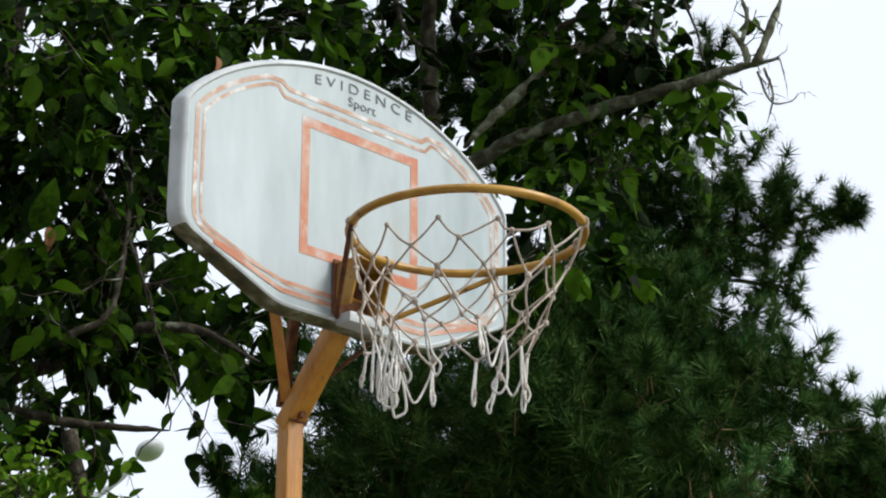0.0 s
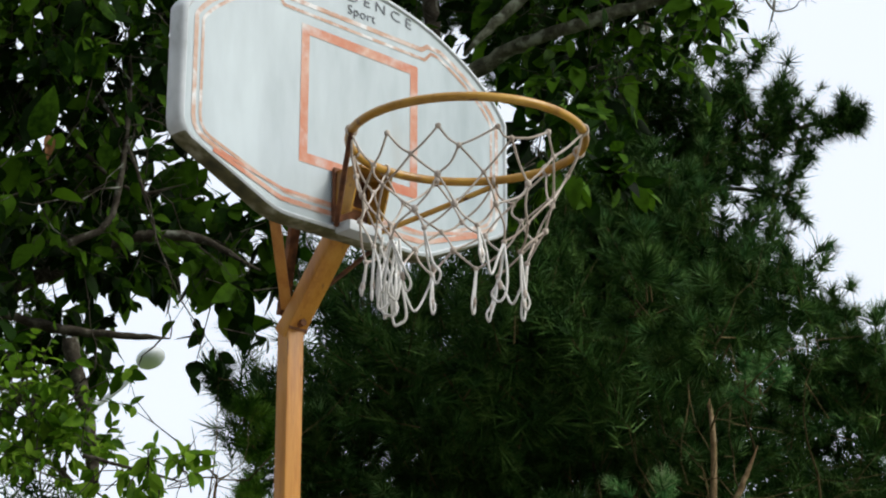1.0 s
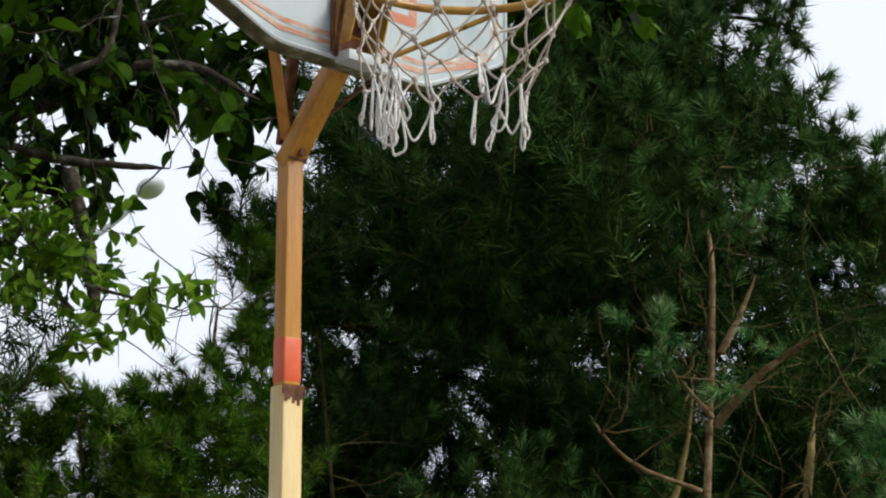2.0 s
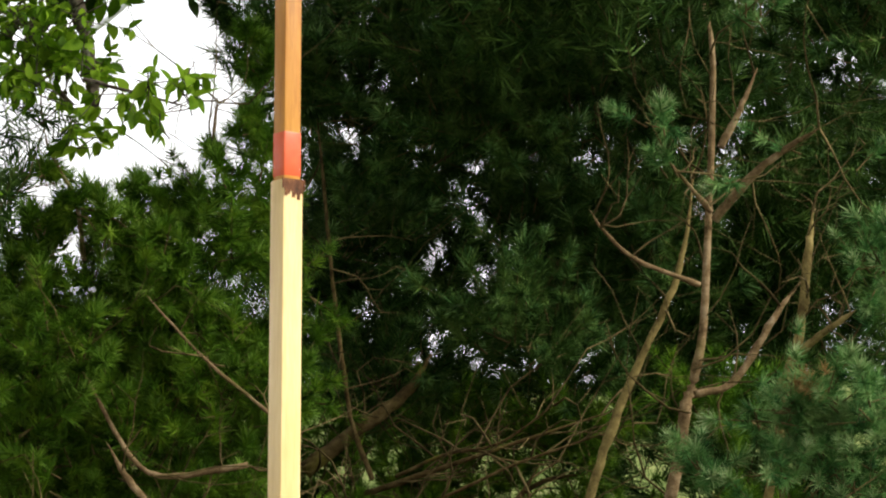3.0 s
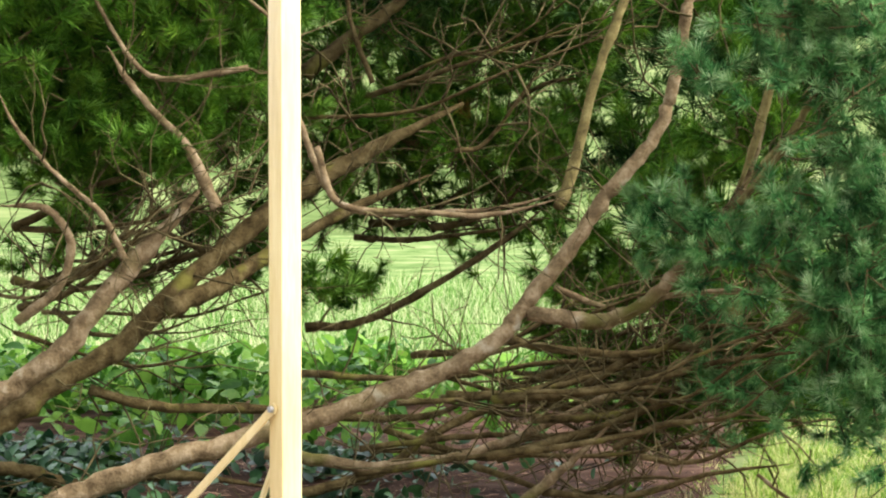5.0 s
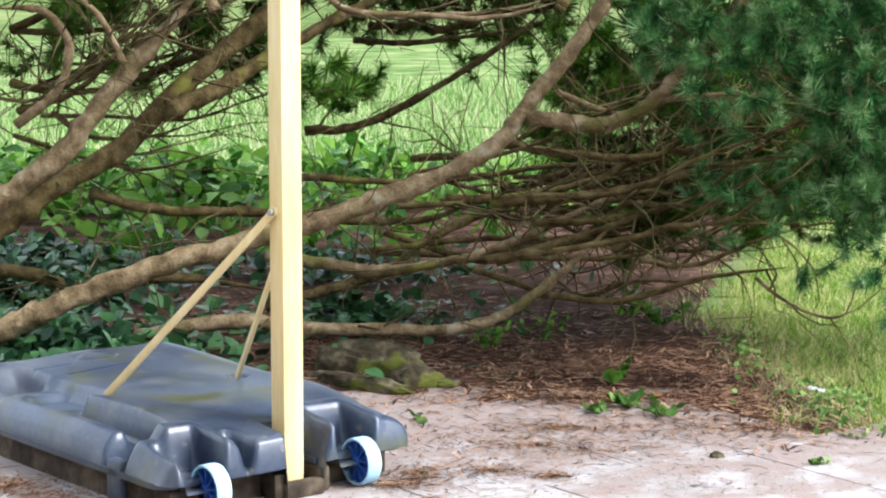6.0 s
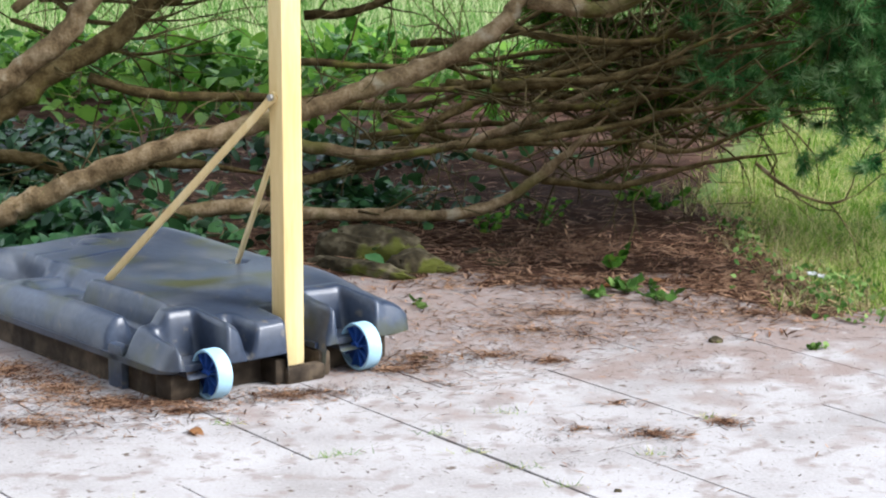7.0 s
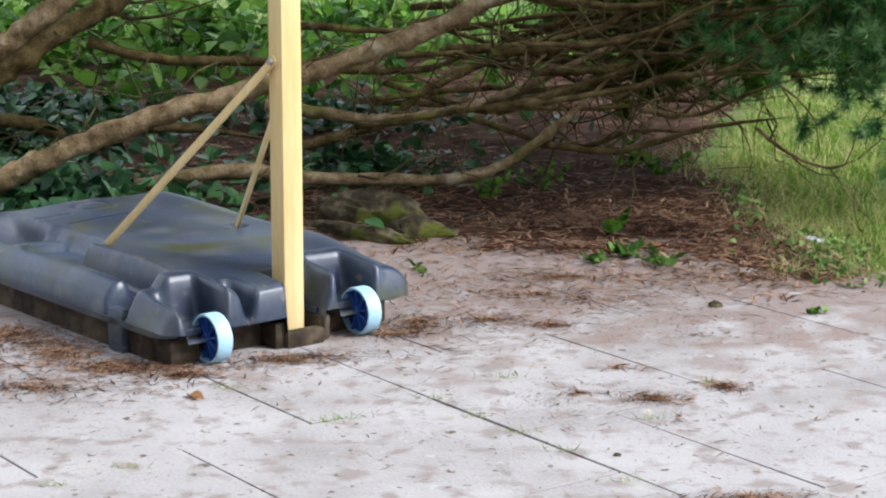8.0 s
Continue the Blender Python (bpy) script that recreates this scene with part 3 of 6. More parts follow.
# the net
net = thing("basketball_net", "frayed knotted cord net hanging from the rim", "net")
net.matrix_world = hoop.matrix_world.copy()
nr = np.random.default_rng(11)
COLS = 12
LOOSE = (6, 7, 8, 9)
levels = [(RZ - 0.006, RR, 0.0), (RZ - 0.072, 0.200, 0.5), (RZ - 0.126, 0.174, 0.0), (RZ - 0.178, 0.158, 0.5), (RZ - 0.226, 0.148, 0.0)]
nodes = []
for lv, (z, r, off) in enumerate(levels):
    row = []
    for k in range(COLS):
        a = 2 * math.pi * (k + off) / COLS + (nr.normal(0, 0.05) if lv else 0)
        rr = r + (nr.normal(0, 0.010) if lv else 0)
        slack = 0.0
        if lv == 0 and k in LOOSE:
            # torn off the rim here, the cords sag
            slack, rr = nr.uniform(0.032, 0.050), r * 0.93
        row.append(np.array([rr * math.cos(a) - 0.006 * lv, RC + rr * math.sin(a) + 0.006 * lv, z - slack + (nr.normal(0, 0.009) if lv else 0)]))
    nodes.append(row)


class Pieces:
    """Makes each piece that is added a part of its own."""

    def __init__(self, name, mat):
        self.name, self.mat = name, mat

    def add(self, v, f):
        from_arrays(self.name, v, f, self.mat, net, True)


def cord(heap, a, b, sag, r):
    mid = (a + b) / 2 + np.array([nr.normal(0, 0.004), nr.normal(0, 0.004), -sag])
    v, f = tube_arrays(spline([a, mid, b], 4), r, 6)
    heap.add(v, clean_quads(f))


upper, knots, lower = Pieces("cord", CORD), Pieces("knot", CORD), Pieces("cord_loop", CORD_WHITE)
kv = bmesh.new()
bmesh.ops.create_icosphere(kv, subdivisions=1, radius=1.0)
KNOT_V = np.array([v.co[:] for v in kv.verts])
KNOT_F = np.array([[v.index for v in f.verts] for f in kv.faces])
kv.free()
for lv in range(len(levels) - 1):
    for k in range(COLS):
        a = nodes[lv][k]
        off = levels[lv][2]
        lo = nodes[lv + 1]
        targets = (lo[k], lo[(k - 1) % COLS]) if off == 0.0 else (lo[k], lo[(k + 1) % COLS])
        for b in targets:
            cord(upper, a, b, 0.003 if lv else 0.006, 0.0022)
        if lv:
            s = np.array([0.0064, 0.0064, 0.0072]) * nr.uniform(0.85, 1.2)
            knots.add(KNOT_V * s + a, KNOT_F)
for k in range(COLS):
    a = nodes[0][k]
    if k in LOOSE:
        knots.add(KNOT_V * 0.0062 + a, KNOT_F)
        continue
    t = np.linspace(0, 2 * math.pi * 2, 26)
    d = (a - np.array([0, RC, RZ - 0.006])) / RR
    side = np.array([-d[1], d[0], 0])
    coil = [np.array([0, RC, RZ]) + d * (RR + 0.0105 * math.cos(q)) + np.array([0, 0, 0.0105 * math.sin(q)]) + side * 0.003 * (q / 6.28 - 1) for q in t]
    v, f = tube_arrays(np.array(coil), 0.0022, 5)
    upper.add(v, clean_quads(f))
last = nodes[-1]
for k in range(COLS):
    a = last[k]
    knots.add(KNOT_V * 0.006 + a, KNOT_F)
    if k % 3 == 2:
        b = last[(k + 1) % COLS]
        low = (a + b) / 2 * np.array([1, 1, 0]) + np.array([0, 0, a[2] - nr.uniform(0.06, 0.10)])
        v, f = tube_arrays(spline([a, a * 0.6 + low * 0.4 + (0.006, 0, 0), low, b * 0.6 + low * 0.4, b], 6), 0.0024, 6)
        lower.add(v, clean_quads(f))
    drop = nr.choice([0.06, 0.08, 0.10, 0.115]) * nr.uniform(0.9, 1.1)
    out = np.array([a[0], a[1] - RC, 0]) * nr.uniform(-0.25, 0.05)
    tip = a + out + np.array([nr.normal(0, 0.008), nr.normal(0, 0.008), -drop])
    w = np.array([nr.normal(0, 0.0055), nr.normal(0, 0.0055), 0])
    loop = [a, a + (tip - a) * 0.5 + w, tip + w * 1.2 + (0, 0, 0.016), tip, tip - w * 1.2 + (0, 0, 0.016), a + (tip - a) * 0.6 - w * 0.2, a + (0.002, 0.001, -0.004)]
    v, f = tube_arrays(spline(loop, 5), 0.0024, 6)
    lower.add(v, clean_quads(f))
    knots.add(KNOT_V * np.array([0.0052, 0.0052, 0.010]) + a + (tip - a) * 0.72, KNOT_F)

# a thick bunch of bleached strands has slipped together at one side
for k in range(7):
    a = np.array([-0.100, RC + 0.100, RZ - 0.20]) + nr.normal(0, 0.014, 3)
    tip = a + np.array([nr.normal(0, 0.012), nr.normal(0, 0.012), -nr.uniform(0.10, 0.15)])
    w = np.array([nr.normal(0, 0.007), nr.normal(0, 0.007), 0])
    v, f = tube_arrays(spline([a, a * 0.5 + tip * 0.5 + w, tip + w, tip - (0, 0, 0.004), tip - w + (0, 0, 0.012), a * 0.5 + tip * 0.5 - w * 0.6], 5), 0.0027, 6)
    lower.add(v, clean_quads(f))

# the water-filled base
X0, X1, Y0, Y1, RAD = -0.312, 0.277, -0.062, 0.862, 0.045


def edge_distance(x, y):
    cx, cy, hx, hy = (X0 + X1) / 2, (Y0 + Y1) / 2, (X1 - X0) / 2, (Y1 - Y0) / 2
    qx, qy = np.abs(x - cx) - (hx - RAD), np.abs(y - cy) - (hy - RAD)
    return RAD - np.hypot(np.maximum(qx, 0), np.maximum(qy, 0)) - np.minimum(np.maximum(qx, qy), 0)


def step(v, a, b):
    t = np.clip((v - a) / (b - a), 0, 1)
    return t * t * (3 - 2 * t)


def window(v, a, b, soft):
    return step(v, a - soft, a + soft) * (1 - step(v, b - soft, b + soft))


WHEELS = (-0.212, 0.142)


def base_height(x, y):
    h = 0.150 + 0 * x
    # a low rail runs down the long side, with a channel and two pockets behind it
    rail = 1 - step(x, -0.262, -0.236)
    h = h - 0.026 * rail - 0.020 * (1 - step(x, -0.312, -0.275))
    h = h - 0.066 * window(x, -0.252, -0.206, 0.013) * window(y, 0.13, 0.455, 0.030)
    h = h - 0.040 * window(x, -0.252, -0.150, 0.015) * window(y, 0.44, 0.585, 0.018)
    h = h - 0.026 * window(x, -0.246, -0.150, 0.014) * window(y, 0.585, 0.65, 0.020)
    h = h - 0.056 * window(x, -0.252, -0.160, 0.015) * window(y, 0.66, 0.79, 0.045)
    # the channel leaves through the side, down to the ground
    h = h - 0.075 * (1 - step(x, -0.245, -0.205)) * window(y, 0.105, 0.168, 0.014)
    # the ends droop
    h = h - 0.026 * step(x, 0.19, 0.29) * (1 - step(y, 0.02, 0.30)) - 0.010 * step(x, 0.22, 0.28)
    h = h - 0.008 * (1 - step(y, -0.09, 0.14)) * (1 - step(x, -0.29, -0.17))
    h = h - 0.020 * (1 - step(y, -0.10, 0.20))
    for w in WHEELS:
        well = window(x, w - 0.064, w + 0.026, 0.007) * (1 - step(y, 0.020, 0.062))
        h = h - 0.105 * well
        h = h + 0.010 * window(x, w - 0.084, w + 0.046, 0.012) * (1 - step(y, 0.075, 0.115)) * (1 - well)
        # a dent lies between each fender and the slot of the pole
        e = w + 0.080 if w < 0 else w - 0.096
        h = h - 0.060 * window(x, e - 0.012, e + 0.012, 0.013) * (1 - step(y, -0.010, 0.040))
    h = h - 0.110 * window(x, -0.040, 0.040, 0.006) * (1 - step(y, 0.026, 0.040))
    # cast marks and the filler cap
    h = h - 0.006 * window(np.hypot((x - 0.02) / 1.3, y - 0.775), 0.030, 0.040, 0.003)
    h = h - 0.004 * window(x, -0.11, 0.04, 0.004) * window(y, 0.655, 0.662, 0.003)
    h = h - 0.004 * window(x, -0.15, -0.06, 0.004) * window(y, 0.735, 0.742, 0.003)
    h = h - 0.012 * (1 - step(np.hypot(x - 0.162, y - 0.415), 0.012, 0.028))
    h = h - 0.005 * (1 - step(np.hypot(x + 0.162, y - 0.415), 0.010, 0.022))
    h = h + 0.004 * np.sin(y * 9.0 + x * 3.0) * step(y, 0.1, 0.3) + 0.002 * np.sin(x * 23 + 1)
    return h


def clip_to_outline(x, y):
    """Pulls grid points past the rounded corners back onto them."""
    cx, cy, hx, hy = (X0 + X1) / 2, (Y0 + Y1) / 2, (X1 - X0) / 2 - RAD, (Y1 - Y0) / 2 - RAD
    dx, dy = x - cx, y - cy
    ox, oy = np.abs(dx) - hx, np.abs(dy) - hy
    corner = (ox > 0) & (oy > 0)
    q = np.maximum(np.maximum(ox, oy), 1e-9) / np.maximum(np.hypot(ox, oy), 1e-9)
    sx, sy = np.where(corner, ox * q, ox), np.where(corner, oy * q, oy)
    return np.where(corner, cx + np.sign(dx) * (hx + sx), x), np.where(corner, cy + np.sign(dy) * (hy + sy), y)


bx, by, bf = grid(X0, X1, Y0, Y1, 0.005)
bx, by = clip_to_outline(bx, by)
d = np.clip(edge_distance(bx, by), 0, None)
RND = 0.026
top = base_height(bx, by)
cut = np.where(d < RND, RND - np.sqrt(np.maximum(0, RND ** 2 - (RND - d) ** 2)), 0)
slot = (np.abs(bx) < 0.044) & (by < 0.036)
bz = np.where(slot, np.where(d < 0.0012, 0.008, np.maximum(top - cut - 0.035, 0.008)), np.where(d < 0.0012, 0.064, np.maximum(top - cut, 0.050)))
for w in WHEELS:
    open_ = (bx > w - 0.060) & (bx < w + 0.022) & (by < 0.022)
    bz = np.where(open_, np.where(by < Y0 + 0.004, 0.046, np.minimum(bz, 0.052)), bz)
stand_base = thing("hoop_base", "slate grey water-filled plastic base, algae-stained", "basketball base")
stand_base.matrix_world = pose(*AT, 0, 0, 39.5)
from_arrays("shell", np.stack([bx, by, bz], -1), bf, TANK, stand_base, True)


def rounded_slab(name, inset, z0, z1, mat, parent, label="", front=0.0):
    bm = bmesh.new()
    pts = []
    for cx, cy, a0 in ((X1, Y1, 0), (X0, Y1, 90), (X0, Y0, 180), (X1, Y0, 270)):
        for k in range(7):
            a = radians(a0 + 15 * k)
            r = RAD
            ox = cx - math.copysign(inset + r, cx - (X0 + X1) / 2)
            oy = cy - math.copysign(inset + r, cy - (Y0 + Y1) / 2)
            pts.append((ox + r * math.cos(a), oy + r * math.sin(a) + (front if a0 >= 180 else 0)))
        if a0 == 180:
            # the slot that takes the pole
            pts += [(-0.040, Y0 + inset + front), (-0.040, 0.040), (0.040, 0.040), (0.040, Y0 + inset + front)]
    lo = [bm.verts.new((x, y, z0)) for x, y in pts]
    hi = [bm.verts.new((x, y, z1)) for x, y in pts]
    bm.faces.new(list(reversed(lo))), bm.faces.new(hi)
    n = len(pts)
    for i in range(n):
        bm.faces.new((lo[i], lo[(i + 1) % n], hi[(i + 1) % n], hi[i]))
    return part(name, bm, mat, parent, label)


rounded_slab("lip", -0.003, 0.054, 0.066, TANK, stand_base, "", 0.030)
rounded_slab("lower_tray", 0.014, -0.004, 0.056, TANK_LOW, stand_base, "mud-spattered lower tray", 0.046)
bm = bmesh.new()
box(bm, (0, -0.048, 0.015), (0.092, 0.030, 0.034), 0.009)
box(bm, (-0.052, -0.018, 0.026), (0.030, 0.066, 0.052), 0.009)
box(bm, (0.052, -0.018, 0.026), (0.030, 0.066, 0.052), 0.009)
box(bm, (0, 0.0, 0.007), (0.086, 0.07, 0.014), 0.003)
part("pole_socket", bm, TANK_LOW, stand_base, "muddy moulded pole socket")
bm = bmesh.new()
box(bm, (-0.302, 0.136, 0.040), (0.026, 0.054, 0.092), 0.011)
part("corner_leg", bm, TANK, stand_base, "moulded leg reaching down to the slabs")
bm = bmesh.new()
box(bm, (-0.262, -0.008, 0.027), (0.070, 0.060, 0.056), 0.014)
part("corner_block", bm, TANK_LOW, stand_base, "muddy block under the front corner")

for wx in WHEELS:
    wy, wz, wr = -0.050, 0.048, 0.048
    wheel = new("wheel")
    wheel.parent = stand_base
    wheel.matrix_basis = Matrix.Translation((wx, wy, wz))
    axle = Euler((0, radians(90), 0)).to_matrix().to_4x4()
    bm = bmesh.new()
    n = 36
    prof = ((-0.016, wr - 0.001), (-0.013, wr), (0.013, wr), (0.016, wr - 0.001), (0.016, wr - 0.005), (-0.016, wr - 0.005))
    vv = [[bm.verts.new((px, pr * math.cos(2 * math.pi * k / n), pr * math.sin(2 * math.pi * k / n))) for px, pr in prof] for k in range(n)]
    for k in range(n):
        for j in range(len(prof)):
            bm.faces.new((vv[k][j], vv[k][(j + 1) % len(prof)], vv[(k + 1) % n][(j + 1) % len(prof)], vv[(k + 1) % n][j]))
    part("tyre", bm, TYRE, wheel, "pale blue plastic tyre")
    bm = bmesh.new()
    disc(bm, axle, wr - 0.0052, 0.006, 36)
    disc(bm, axle, 0.010, 0.036, 14)
    for k in range(9):
        m = Euler((2 * math.pi * k / 9, 0, 0)).to_matrix().to_4x4()
        box(bm, (-0.006, 0, 0.025), (0.014, 0.0026, 0.036), 0, m)
    part("spokes", bm, WHEEL_BLUE, wheel, "blue spoked wheel centre")

for sx, top_x in ((-1, -0.026), (1, 0.026)):
    a = Vector((top_x, 0.006, 0.553))
    b = Vector((-0.124, 0.424, 0.146)) if sx < 0 else Vector((0.200, 0.398, 0.140))
    v = b - a
    m = Matrix.Translation((a + b) / 2) @ v.to_track_quat("Z", "X").to_matrix().to_4x4()
    bm = bmesh.new()
    box(bm, (0, 0, 0), (0.016, 0.007, v.length), 0.002, m)
    disc(bm, Matrix.Translation(a) @ Euler((0, radians(90), 0)).to_matrix().to_4x4(), 0.011, 0.007, 16)
    rod = part("support_rod", bm, POLE_LOW, hoop, "cream yellow flattened support rod")
    bm = bmesh.new()
    disc(bm, Matrix.Translation(a + Vector((sx * 0.006, 0, 0))) @ Euler((0, radians(90), 0)).to_matrix().to_4x4(), 0.007, 0.008, 6)
    part("bolt", bm, STEEL, rod)

# ---- trees ----
def lumps(p, s=4.0):
    """A slow three-dimensional wave that leaves gaps between the clumps."""
    x, y, z = p[:, 0] * s, p[:, 1] * s, p[:, 2] * s
    return np.sin(x + 1.7 * np.sin(y * 0.8)) + np.sin(y * 1.1 + 1.3 * np.sin(z)) + np.sin(z * 1.2 + 1.5 * np.sin(x * 0.9))


def sticks(name, a, b, r0, r1, mat, parent):
    """Thin three-sided twigs from the points a to the points b, joined into one mesh."""
    d = b - a
    d /= np.linalg.norm(d, axis=1)[:, None] + 1e-9
    u = np.cross(d, np.array([0.3, 0.9, 0.2]))
    u /= np.linalg.norm(u, axis=1)[:, None] + 1e-9
    w = np.cross(d, u)
    ring = []
    for c, r in ((a, r0), (b, r1)):
        for k in range(3):
            q = 2 * np.pi * k / 3
            ring.append(c + (u * math.cos(q) + w * math.sin(q)) * np.reshape(r, (-1, 1)))
    v = np.stack(ring, 1).reshape(-1, 3)
    f = np.array([(0, 1, 4), (0, 4, 3), (1, 2, 5), (1, 5, 4), (2, 0, 3), (2, 3, 5)])
    f = (f[None] + (np.arange(len(a)) * 6)[:, None, None]).reshape(-1, 3)
    return tagged(from_arrays(name, v, f, mat, parent), kind="stuff")


def branchlets(clusters, density, rng, shell=0.5, flat=0.85, gap=-0.6, fine=4.0, out=0.55, up=0.75):
    """Feet and directions of side shoots in a set of balls (x, y, z, radius)."""
    pos, dirs, size = [], [], []
    for x, y, z, r in clusters:
        n = max(6, int(density * r * r))
        d = rng.normal(size=(n, 3))
        d /= np.linalg.norm(d, axis=1)[:, None]
        reach = (rng.random(n) ** shell) * rng.choice([0.75, 1.0, 1.25], n)
        pos.append(d * reach[:, None] * r * np.array([1.1, 1, flat]) + (x, y, z))
        dirs.append(d * out + np.array([0, -0.1, up]) + rng.normal(0, 0.38, d.shape))
        size.append(np.full(n, min(1.0, r / 0.16)))
    pos, dirs, size = np.concatenate(pos), np.concatenate(dirs), np.concatenate(size)
    ok = lumps(pos, fine) + rng.normal(0, 0.5, len(pos)) > gap
    dirs = dirs[ok]
    return pos[ok], dirs / np.linalg.norm(dirs, axis=1)[:, None], size[ok]


def pine(name, label, clusters, seed, mat=NEEDLE, density=900, size=(0.9, 1.35), shoots=SHOOTS, gap=-0.6, per=5, up=0.45, reach=(0.10, 0.24), fine=4.0, tips=None, tip_share=0.5):
    """A pine's crown: twigs set with needle shoots, rising at their ends."""
    rng = np.random.default_rng(seed)
    tree = thing(name, label, "tree")
    foot, d, grow = branchlets(clusters, density, rng, gap=gap, up=up, out=0.7, fine=fine)
    n = len(foot)
    length = rng.uniform(*reach, n) * grow
    tip = foot + d * length[:, None] + np.array([0, 0, 1]) * (length * 0.25)[:, None]
    t = np.linspace(0.15, 1.0, per)
    axis = tip - foot
    p = foot[:, None] + axis[:, None] * t[None, :, None]
    p = p + np.array([0, 0, -1]) * (length[:, None] * 0.22 * t * (1 - t))[..., None]
    side = rng.normal(0, 0.9, (n, per, 3)) * (1.15 - 0.7 * t)[None, :, None]
    q = d[:, None] + side + np.array([0, 0, 0.25]) * t[None, :, None]
    s = rng.uniform(*size, (n, 1)) * rng.uniform(0.8, 1.15, (n, per))
    scatter("crown", shoots, p.reshape(-1, 3), q.reshape(-1, 3), s.ravel(), mat, tree, rng)
    if tips:
        # paler shoots at the ends of some twigs put their lit tips into the colour
        lighter = rng.random(n) < tip_share
        scatter("young_growth", TIP_SHOOTS, tip[lighter] + d[lighter] * 0.012, d[lighter] + np.array([0, -0.15, 0.35]) + rng.normal(0, 0.25, (lighter.sum(), 3)), s[lighter, 0] * 1.05, tips, tree, rng)
    sticks("twig", foot - d * 0.05, tip, 0.0028, 0.0012, TWIG, tree)
    return tree


def leafy(name, label, clusters, seed, density=420, size=(0.05, 0.10), mat=LEAF, bark=BARK_DARK, gap=-0.7):
    """A broad-leaved crown: thin twigs with hanging pointed leaves along them."""
    rng = np.random.default_rng(seed)
    tree = thing(name, label, "tree")
    foot, d, grow = branchlets(clusters, density, rng, 0.45, gap=gap, fine=5.0, out=0.6, up=0.1)
    n, per = len(foot), 7
    length = rng.uniform(0.10, 0.26, n) * grow
    tip = foot + d * length[:, None] - np.array([0, 0, 0.25]) * length[:, None]
    t = np.linspace(0.1, 1.0, per)
    p = (foot[:, None] + (tip - foot)[:, None] * t[None, :, None]).reshape(-1, 3)
    q = (d[:, None] * 0.5 + rng.normal(0, 0.55, (n, per, 3)) + np.array([0, -0.1, -0.55])).reshape(-1, 3)
    z = q / np.linalg.norm(q, axis=1)[:, None]
    face = rng.normal(0, 0.6, q.shape) + np.array([0.1, -0.45, 0.75])
    x = np.cross(face, z)
    x /= np.linalg.norm(x, axis=1)[:, None] + 1e-9
    m = np.stack([x, np.cross(z, x), z], -1)
    s = (rng.uniform(*size, (n, 1)) * rng.uniform(0.6, 1.15, (n, per))).ravel()
    scatter("crown", LEAVES, p, q, s, mat, tree, rng, turn=m)
    sticks("twig", foot - d * 0.06, tip, 0.0022, 0.0010, bark, tree)
    return tree


def limb(tree, pts, r0, r1, bark=BARK):
    """A trunk or limb through the points, tapering from r0 to r1; the first one of a tree is its trunk."""
    k = sum(o.name.startswith(("trunk", "limb")) for o in tree.children)
    path = spline(pts, 7)
    n = len(path)
    rng = np.random.default_rng(900 + int(abs(pts[0][0]) * 1000) + k)
    rr = np.interp(np.linspace(0, 1, n), np.linspace(0, 1, len(pts)), np.linspace(r0, r1, len(pts)))
    ends = np.linspace(0, 1, n) if r0 >= r1 else np.linspace(1, 0, n)
    rr = rr * np.interp(ends, [0, 0.78, 1], [1, 1, 0.22])
    swell = 1 + 0.05 * np.sin(np.linspace(0, n * 0.55, n) + rng.uniform(0, 6)) + 0.16 * (rng.random(n) < 0.10)
    path = path + rng.normal(0, 0.10, path.shape) * rr[:, None]
    v, f = tube_arrays(path, rr * swell, 10 if r0 > 0.012 else 6, 0.05, rng)
    return from_arrays("limb" if k else "trunk", v, clean_quads(f), bark, tree, True)


MUGO_DEEP = [
    (1.00, 6.30, 2.74, 0.13), (0.85, 6.30, 2.90, 0.12), (1.18, 6.20, 2.68, 0.12), (1.30, 6.20, 2.50, 0.13),
    (1.05, 6.30, 2.55, 0.16),
    (0.65, 5.15, 2.52, 0.10), (0.52, 5.15, 2.60, 0.10), (-0.25, 6.30, 2.78, 0.18), (0.03, 6.30, 2.73, 0.22),
    (0.30, 6.30, 2.69, 0.22), (0.54, 6.20, 2.75, 0.21), (1.05, 6.20, 2.75, 0.18), (1.25, 6.20, 2.58, 0.18),
    (-0.28, 6.30, 2.34, 0.18), (-0.04, 6.30, 2.29, 0.20), (0.20, 6.30, 2.37, 0.20), (0.47, 6.30, 2.34, 0.18),
    (0.67, 6.20, 2.35, 0.15), (0.38, 6.30, 3.06, 0.20), (0.66, 6.30, 3.06, 0.22), (0.91, 6.30, 3.06, 0.15),
    (-0.28, 6.40, 1.99, 0.15), (0.22, 6.40, 2.03, 0.15), (0.37, 6.40, 1.91, 0.19), (0.22, 6.00, 1.64, 0.14),
    (-0.15, 6.50, 1.57, 0.17), (0.37, 6.40, 1.59, 0.17), (-0.45, 6.20, 2.44, 0.13), (-0.25, 6.20, 2.92, 0.13),
    (0.59, 6.30, 1.89, 0.18),
]
